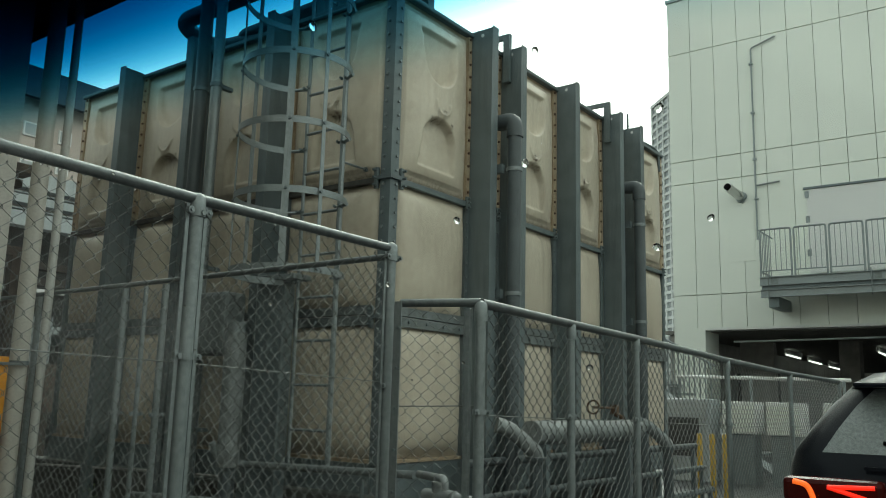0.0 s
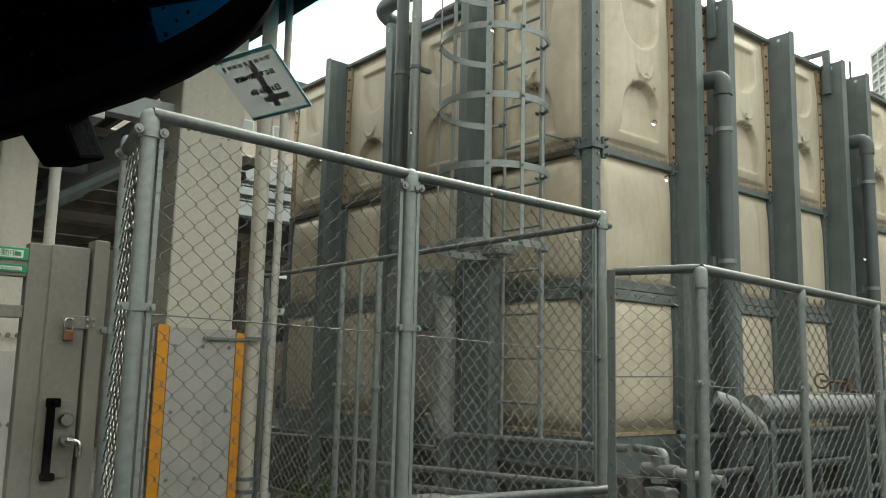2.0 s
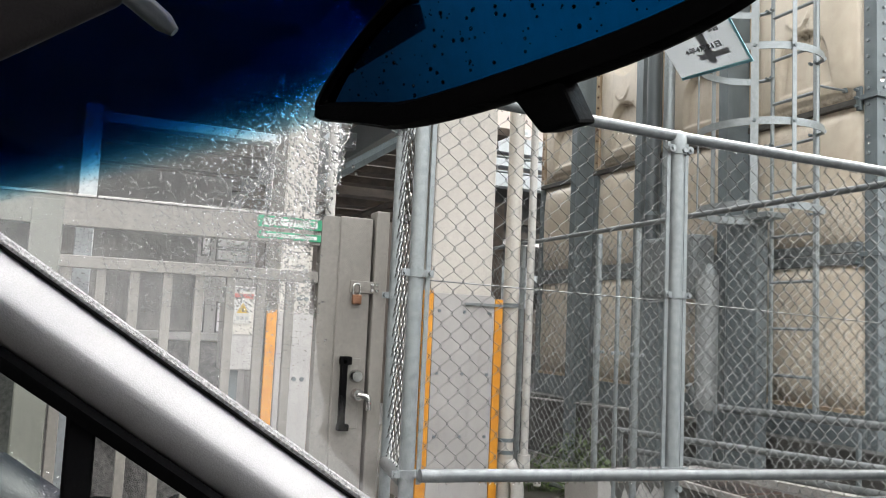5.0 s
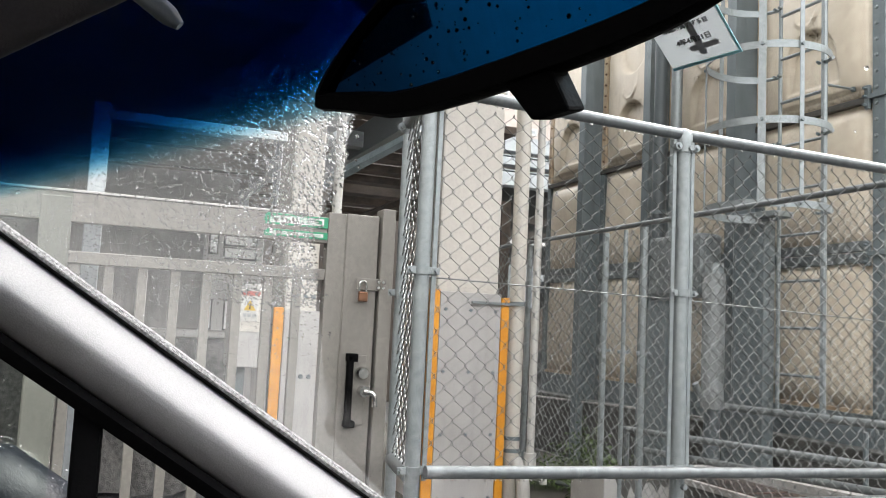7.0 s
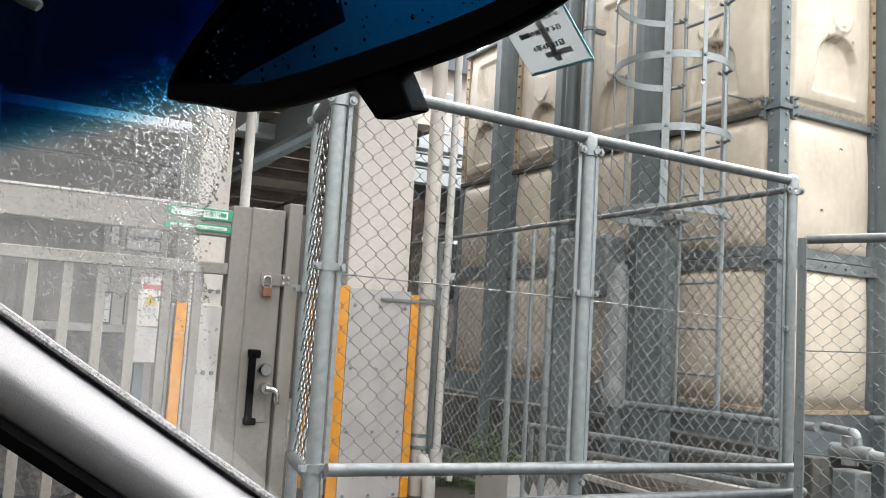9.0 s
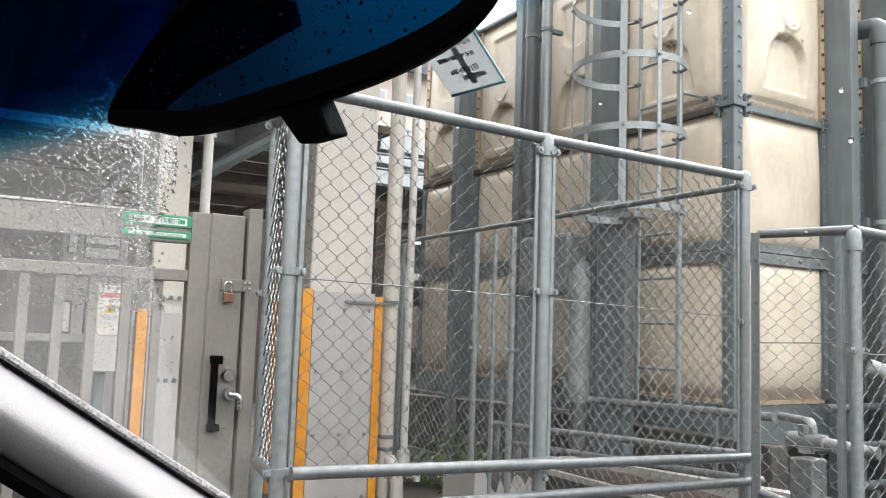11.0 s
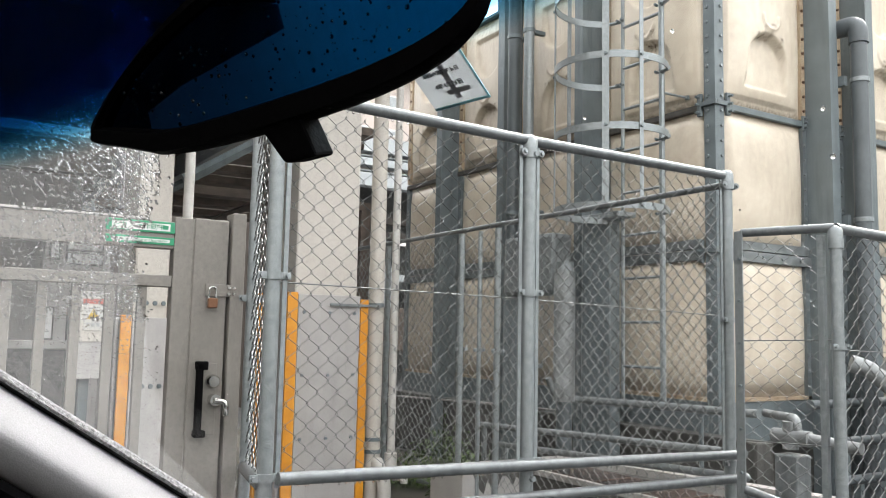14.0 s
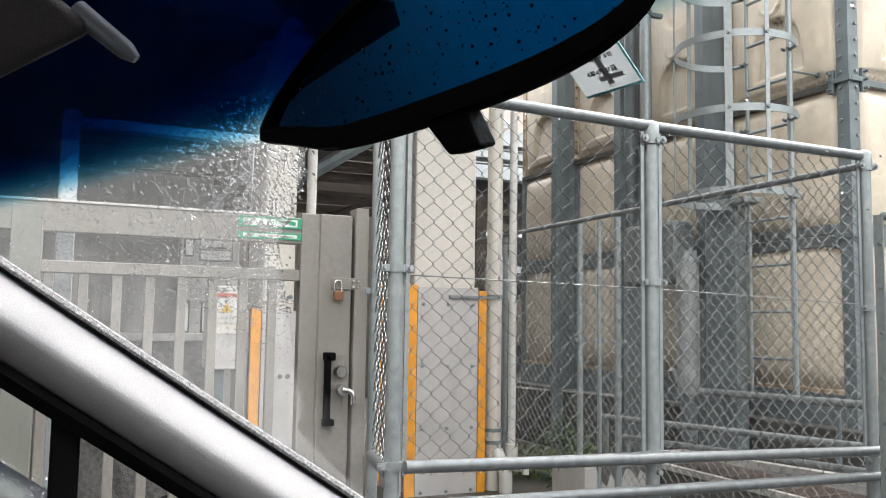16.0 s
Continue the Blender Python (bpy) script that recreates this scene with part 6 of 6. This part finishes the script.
for q in range(3200):
    y = rng.uniform(-1.0, -0.62) if q < 600 else rng.uniform(-1.74, -1.0)
    c, r = Vector((-1.477, y, rng.uniform(1.15, 1.6))), (0.0006 if q < 600 else 0.0013) + 0.0025 * rng.random() ** 3
    b = len(verts)
    for q, lift in ((1.0, 0.0), (0.75, 0.45)):
        verts += [c + Vector((-r * lift, math.cos(k * math.pi / 4) * r * q, -math.sin(k * math.pi / 4) * r * q)) for k in range(8)]
    verts.append(c + Vector((-r * 0.7, 0, 0)))
    faces += [(b + k, b + (k + 1) % 8, b + 8 + (k + 1) % 8, b + 8 + k) for k in range(8)] + [(b + 8 + k, b + 8 + (k + 1) % 8, b + 16) for k in range(8)] + [[b + k for k in range(8)][::-1]]
mesh_part("rain_drops", verts, faces, WATER, car, "rain drops on the side glass", smooth=True, kind="stuff").visible_shadow = False
part("right_side", boxed((-0.02, -3.3, 0.5), (0.06, 0.3, 1.05), 0.02), MATT_BLACK, car)
part("right_pillar", tubed([(0.01, -1.05, 1.69), (0.01, -0.65, 1.43), (-0.01, 0.05, 0.95)], 0.05, 10), TRIM, car)
part("rear_pillar", boxed((0.0, -3.45, 0.9), (0.06, -3.36, 1.66), 0.01), MATT_BLACK, car)
for x in (-1.47, 0.03):
    part("roof_rail", boxed((x - 0.04, -3.4, 1.60), (x + 0.04, -1.0, 1.68), 0.01), LINING, car)
verts, faces = [], []
for lift in (0, 0.03):
    for i in range(13):
        x = XC - HW + 2 * HW * i / 12
        verts += [(x, screen_y(x, 1.635) + 0.02, 1.635 + lift), (x, -3.5, 1.66 + lift)]
for i in range(12):
    b = 2 * i
    faces += [(b, b + 1, b + 3, b + 2), (26 + b, 28 + b, 29 + b, 27 + b), (b, b + 2, b + 28, b + 26)]
mesh_part("roof_lining", verts, faces, LINING, car, "grey fabric headliner")
side = [(-1.75, 1.03), (-1.75, 1.60), (-3.5, 1.60), (-3.5, 1.505), (-2.36, 1.40), (-2.12, 1.36), (-2.05, 1.03)]
verts = [(x, y, z) for x in (-1.50, -1.46) for y, z in side]
m = len(side)
faces = [list(range(m)), [m + k for k in range(m)][::-1]] + [(k, m + k, m + (k + 1) % m, (k + 1) % m) for k in range(m)]
mesh_part("rear_side_panel", verts, faces, LINING, car, "dark lining round the rear side window")
part("tailgate", boxed((-1.45, -3.55, 0.4), (0.02, -3.45, 1.08), 0.02), MATT_BLACK, car)
part("dashboard", boxed((-1.42, -0.12, 0.5), (-0.03, 0.5, 0.985), 0.05), MATT_BLACK, car)
for wx in (-1.38, -0.06):
    for wy in (0.75, -2.1):
        w = part("wheel", tubed([(wx - 0.09, wy, G + 0.31), (wx + 0.09, wy, G + 0.31)], 0.31, 24), BLACK, car)
# outer body: bonnet, wings, doors and bumper
verts, faces = [], []
for y, z, w in ((0.42, 0.86, 0.70), (0.75, 0.84, 0.70), (1.10, 0.79, 0.68), (1.32, 0.71, 0.62), (1.42, 0.58, 0.58)):
    for k in range(9):
        u = -1 + k / 4
        verts.append((XC + u * w, y - 0.10 * u * u * (y > 1), z - 0.045 * u * u))
for j in range(4):
    faces += [(9 * j + k, 9 * j + k + 1, 9 * j + k + 10, 9 * j + k + 9) for k in range(8)]
part("bumper", boxed((XC - 0.66, 1.18, 0.32), (XC + 0.66, 1.40, 0.56), 0.06), CAR_PAINT, car)
mesh_part("bonnet", verts, faces, CAR_PAINT, car, "wet dark bonnet", smooth=True)
for s in (-1, 1):
    part("wing_panel", boxed((XC + s * 0.74 - 0.03, 0.32, 0.58), (XC + s * 0.74 + 0.03, 1.2, 0.80), 0.025), CAR_PAINT, car)
    part("door", boxed((XC + s * 0.80 - 0.02, -1.45, 0.40), (XC + s * 0.80 + 0.02, 0.30, 1.0), 0.02), CAR_PAINT, car)
    part("door", boxed((XC + s * 0.80 - 0.02, -2.5, 0.40), (XC + s * 0.80 + 0.02, -1.47, 1.0), 0.02), CAR_PAINT, car)
    part("headlamp", boxed((XC + s * 0.5 - 0.13, 1.19, 0.58), (XC + s * 0.5 + 0.13, 1.36, 0.68), 0.03), CHROME, car)
part("sill_beam", boxed((-1.42, -2.4, 0.40), (-0.02, 0.9, 0.50)), MATT_BLACK, car)
part("cabin_floor", boxed((-1.45, -3.45, 0.38), (0.02, 0.4, 0.42)), MATT_BLACK, car)
def slab(corners, thick):
    """A padded slab through four corners."""
    c = [Vector(p) for p in corners]
    n = (c[1] - c[0]).cross(c[3] - c[0]).normalized() * thick / 2
    bm = bmesh.new()
    q = [[bm.verts.new(p + k * n) for p in c] for k in (-1, 1)]
    bm.faces.new(q[0][::-1])
    bm.faces.new(q[1])
    for i in range(4):
        bm.faces.new((q[0][i], q[0][(i + 1) % 4], q[1][(i + 1) % 4], q[1][i]))
    bmesh.ops.bevel(bm, geom=list(bm.edges), offset=thick * 0.45, segments=3, affect="EDGES", profile=0.5)
    return bm


visor = part("sun_visor", slab([(-0.848, -0.636, 1.433), (-0.828, -0.536, 1.500), (-0.852, -0.668, 1.597), (-0.884, -0.796, 1.533)], 0.016), LINING, car, "grey folded sun visor", True)
part("visor_clip", tubed([(-0.832, -0.546, 1.509), (-0.823, -0.522, 1.489), (-0.822, -0.517, 1.485)], [0.006, 0.005, 0.0025], 12), PIPE, visor, smooth=True)
bm = tubed([(-1.62, -0.86, 1.05), (-1.64, -0.81, 1.06), (-1.655, -0.73, 1.062), (-1.66, -0.64, 1.058), (-1.66, -0.565, 1.048), (-1.66, -0.53, 1.04)], [0.06, 0.10, 0.118, 0.108, 0.064, 0.02], 20)
wing = part("wing_mirror", bm, CAR_PAINT, car, "wet dark door mirror", True)
verts, faces = [], []
for _ in range(320):
    a, y = rng.uniform(0.2, 2.9), rng.uniform(-0.82, -0.55)
    q = 0.10 + 0.018 * math.sin((y + 0.86) / 0.33 * math.pi) if y < -0.62 else 0.10 - (y + 0.62) * 0.5
    c = Vector((-1.657 + q * math.cos(a), y, 1.06 + q * math.sin(a)))
    r, b = rng.uniform(0.0006, 0.0015), len(verts)
    verts += [c + Vector((i * r, j * r, k * r)) for i, j, k in ((1, 0, 0), (0, 1, 0), (-1, 0, 0), (0, -1, 0), (0, 0, 0.8), (0, 0, -0.8))]
    faces += [(b, b + 1, b + 4), (b + 1, b + 2, b + 4), (b + 2, b + 3, b + 4), (b + 3, b, b + 4), (b + 1, b, b + 5), (b + 2, b + 1, b + 5), (b + 3, b + 2, b + 5), (b, b + 3, b + 5)]
mesh_part("rain_drops", verts, faces, WATER, wing, "rain drops on the door mirror", smooth=True, kind="stuff")
part("mirror_foot", boxed((-1.62, -0.68, 1.0), (-1.5, -0.62, 1.05), 0.01), BLACK, wing)

# rear-view mirror
AX = Vector((0.90, 0.43, 0)).normalized()
FN = Vector((0.42, -0.87, -0.22))
FN = (FN - AX * FN.dot(AX)).normalized()
UP = FN.cross(AX)
UP = UP if UP.z > 0 else -UP
AX, UP = (AX + UP * 0.1).normalized(), (UP - AX * 0.1).normalized()
LEV = Vector((-0.614, -0.422, 1.411))
ORG = LEV - AX * 0.017 + UP * 0.037
GLO = ORG + AX * 0.0005 + UP * 0.0018
ML, MH, GL, GH = 0.0905, 0.0265, 0.0855, 0.0192


def oval(k, n, e=2.8):
    a = 2 * math.pi * k / n
    c, s = math.cos(a), math.sin(a)
    return math.copysign(abs(c) ** (2 / e), c), math.copysign(abs(s) ** (2 / e), s)


N = 48


def taper(c, s):
    """The passenger-side end of the mirror runs down in a curve to a low tip."""
    top = min(1.0, -0.45 + 1.45 * math.sqrt(max(0.0, c + 1) / 0.9))
    foot = -min(1.0, 0.62 + 0.9 * (c + 1))
    mid = -0.45 * max(0.0, 1 - (c + 1) / 0.7)
    return mid + s * (top - mid) if s > 0 else mid - s * (foot - mid)


def mirror_ring(centre, half_length, half_height, depth):
    pts = []
    for k in range(N):
        c, s = oval(k, N)
        pts.append(centre + AX * c * half_length * (0.955 if c < 0 else 1.0 - 0.05 * (s + 1)) + UP * taper(c, s) * half_height + FN * depth)
    return pts


verts, faces = [], []
for centre, sl, sh, depth in ((GLO, GL, GH, 0.003), (GLO, GL * 1.03, GH * 1.07, 0.007), (ORG, ML * 0.985, MH * 0.95, 0.007), (ORG, ML, MH, 0.003),
                              (ORG - AX * 0.003, ML * 0.955, MH * 0.97, -0.005), (ORG - AX * 0.005, ML * 0.84, MH * 0.8, -0.012), (ORG - AX * 0.006, ML * 0.6, MH * 0.5, -0.018)):
    verts += mirror_ring(centre, sl, sh, depth)
for j in range(6):
    for k in range(N):
        faces.append((j * N + k, j * N + (k + 1) % N, (j + 1) * N + (k + 1) % N, (j + 1) * N + k))
faces.append([6 * N + k for k in range(N)])
rvm = mesh_part("rear_view_mirror", verts, faces, BLACK, car, "black mirror housing", smooth=True)
mesh_part("mirror_glass", mirror_ring(GLO, GL, GH, 0.0032), [list(range(N))], BLUE_MIRROR, rvm, "blue-tinted mirror glass")
verts, faces = [], []
while len(verts) < 17 * 260:
    a, c = rng.uniform(-0.9, 0.95), rng.uniform(-0.9, 0.9)
    if c > 1.45 * math.sqrt((a + 1) / 0.9) - 0.65:
        continue
    p, q, b = GLO + AX * a * GL * 0.95 + UP * c * GH + FN * 0.0033, 0.0002 + 0.0006 * rng.random() ** 2.5, len(verts)
    for w, lift in ((1.0, 0.0), (0.7, 0.3)):
        verts += [p + (AX * math.cos(k * math.pi / 4) + UP * math.sin(k * math.pi / 4)) * q * w + FN * q * lift for k in range(8)]
    verts.append(p + FN * q * 0.42)
    faces += [(b + k, b + (k + 1) % 8, b + 8 + (k + 1) % 8, b + 8 + k) for k in range(8)] + [(b + 8 + k, b + 8 + (k + 1) % 8, b + 16) for k in range(8)]
mesh_part("water_beading", verts, faces, WATER, rvm, "small clear drops on the mirror glass", smooth=True, kind="stuff")
bm = bmesh.new()
TO = LEV - AX * 0.0095 + UP * 0.008
q = []
for s, w in ((0.006, 0.0088), (-0.009, 0.0066)):
    for a, d in ((-1, -1), (1, -1), (1, 1), (-1, 1)):
        q.append(bm.verts.new(TO + AX * (a * w - s * 0.45) + UP * s + FN * d * 0.005))
for i in range(4):
    bm.faces.new((q[i], q[(i + 1) % 4], q[4 + (i + 1) % 4], q[4 + i]))
bm.faces.new(q[:4][::-1])
bm.faces.new(q[4:])
bmesh.ops.bevel(bm, geom=list(bm.edges), offset=0.0012, segments=2, affect="EDGES", profile=0.5)
part("dip_lever", bm, BLACK, rvm, "black dip lever")
sx = ORG - FN * 0.015
zt = 1.47
part("mirror_stem", tubed([sx, (sx.x - 0.01, screen_y(sx.x - 0.01, zt) - 0.004, zt)], 0.011, 10), BLACK, rvm, smooth=True)
car.location += Vector((-0.04, 0.022, 0.0))

# inspection label on the glass
label = thing("inspection_label", (-0.678, -0.335, 1.443), "small white date label stuck inside the windscreen", "sticker")
u = Vector((0.94, 0.33, 0.06)).normalized()
v = Vector((0, -0.827, 0.562))
v = (v - u * v.dot(u)).normalized()
nn = u.cross(v)
p = Vector((-0.6783, -0.3437, 1.4545))
M = Matrix(((u.x, v.x, nn.x, p.x), (u.y, v.y, nn.y, p.y), (u.z, v.z, nn.z, p.z), (0, 0, 0, 1))) @ Matrix.Scale(0.75, 4)
bm = boxed((-0.017, -0.0215, -0.0004), (0.017, 0.0085, 0.0))
bm.transform(M)
part("paper", bm, PAPER, label)
bm = boxed((-0.017, -0.0231, -0.0004), (0.0182, -0.0216, 0.0001))
box(bm, (0.0171, -0.0215, -0.0004), (0.0182, 0.0085, 0.0001))
box(bm, (-0.017, 0.0086, -0.0004), (0.0182, 0.0105, 0.0001))
bm.transform(M)
part("edge_line", bm, PAPER_BLUE, label, "pale blue clear edge")
writing("date", "4年4月21日", 0.0036, M @ Matrix.Translation((0.0005, -0.0095, 0.0004)), INK, label, "black date")
writing("heading", "期間の満了する日", 0.0029, M @ Matrix.Translation((0.0, -0.0015, 0.0004)), INK, label, "black heading")
bm = boxed((0.000, -0.0185, 0.0002), (0.0035, 0.004, 0.0003))
box(bm, (-0.0035, -0.0155, 0.0002), (0.011, -0.0125, 0.0003))
bm.transform(M)
part("print", bm, PRINT, label, "grey printed mark")
bm = bmesh.new()
for k in range(9):
    box(bm, (-0.0145 + 0.0032 * k, 0.0042, 0.0002), (-0.0125 + 0.0032 * k, 0.0062, 0.0003))
bm.transform(M)
part("print_row", bm, PRINT, label, "row of grey print bars")
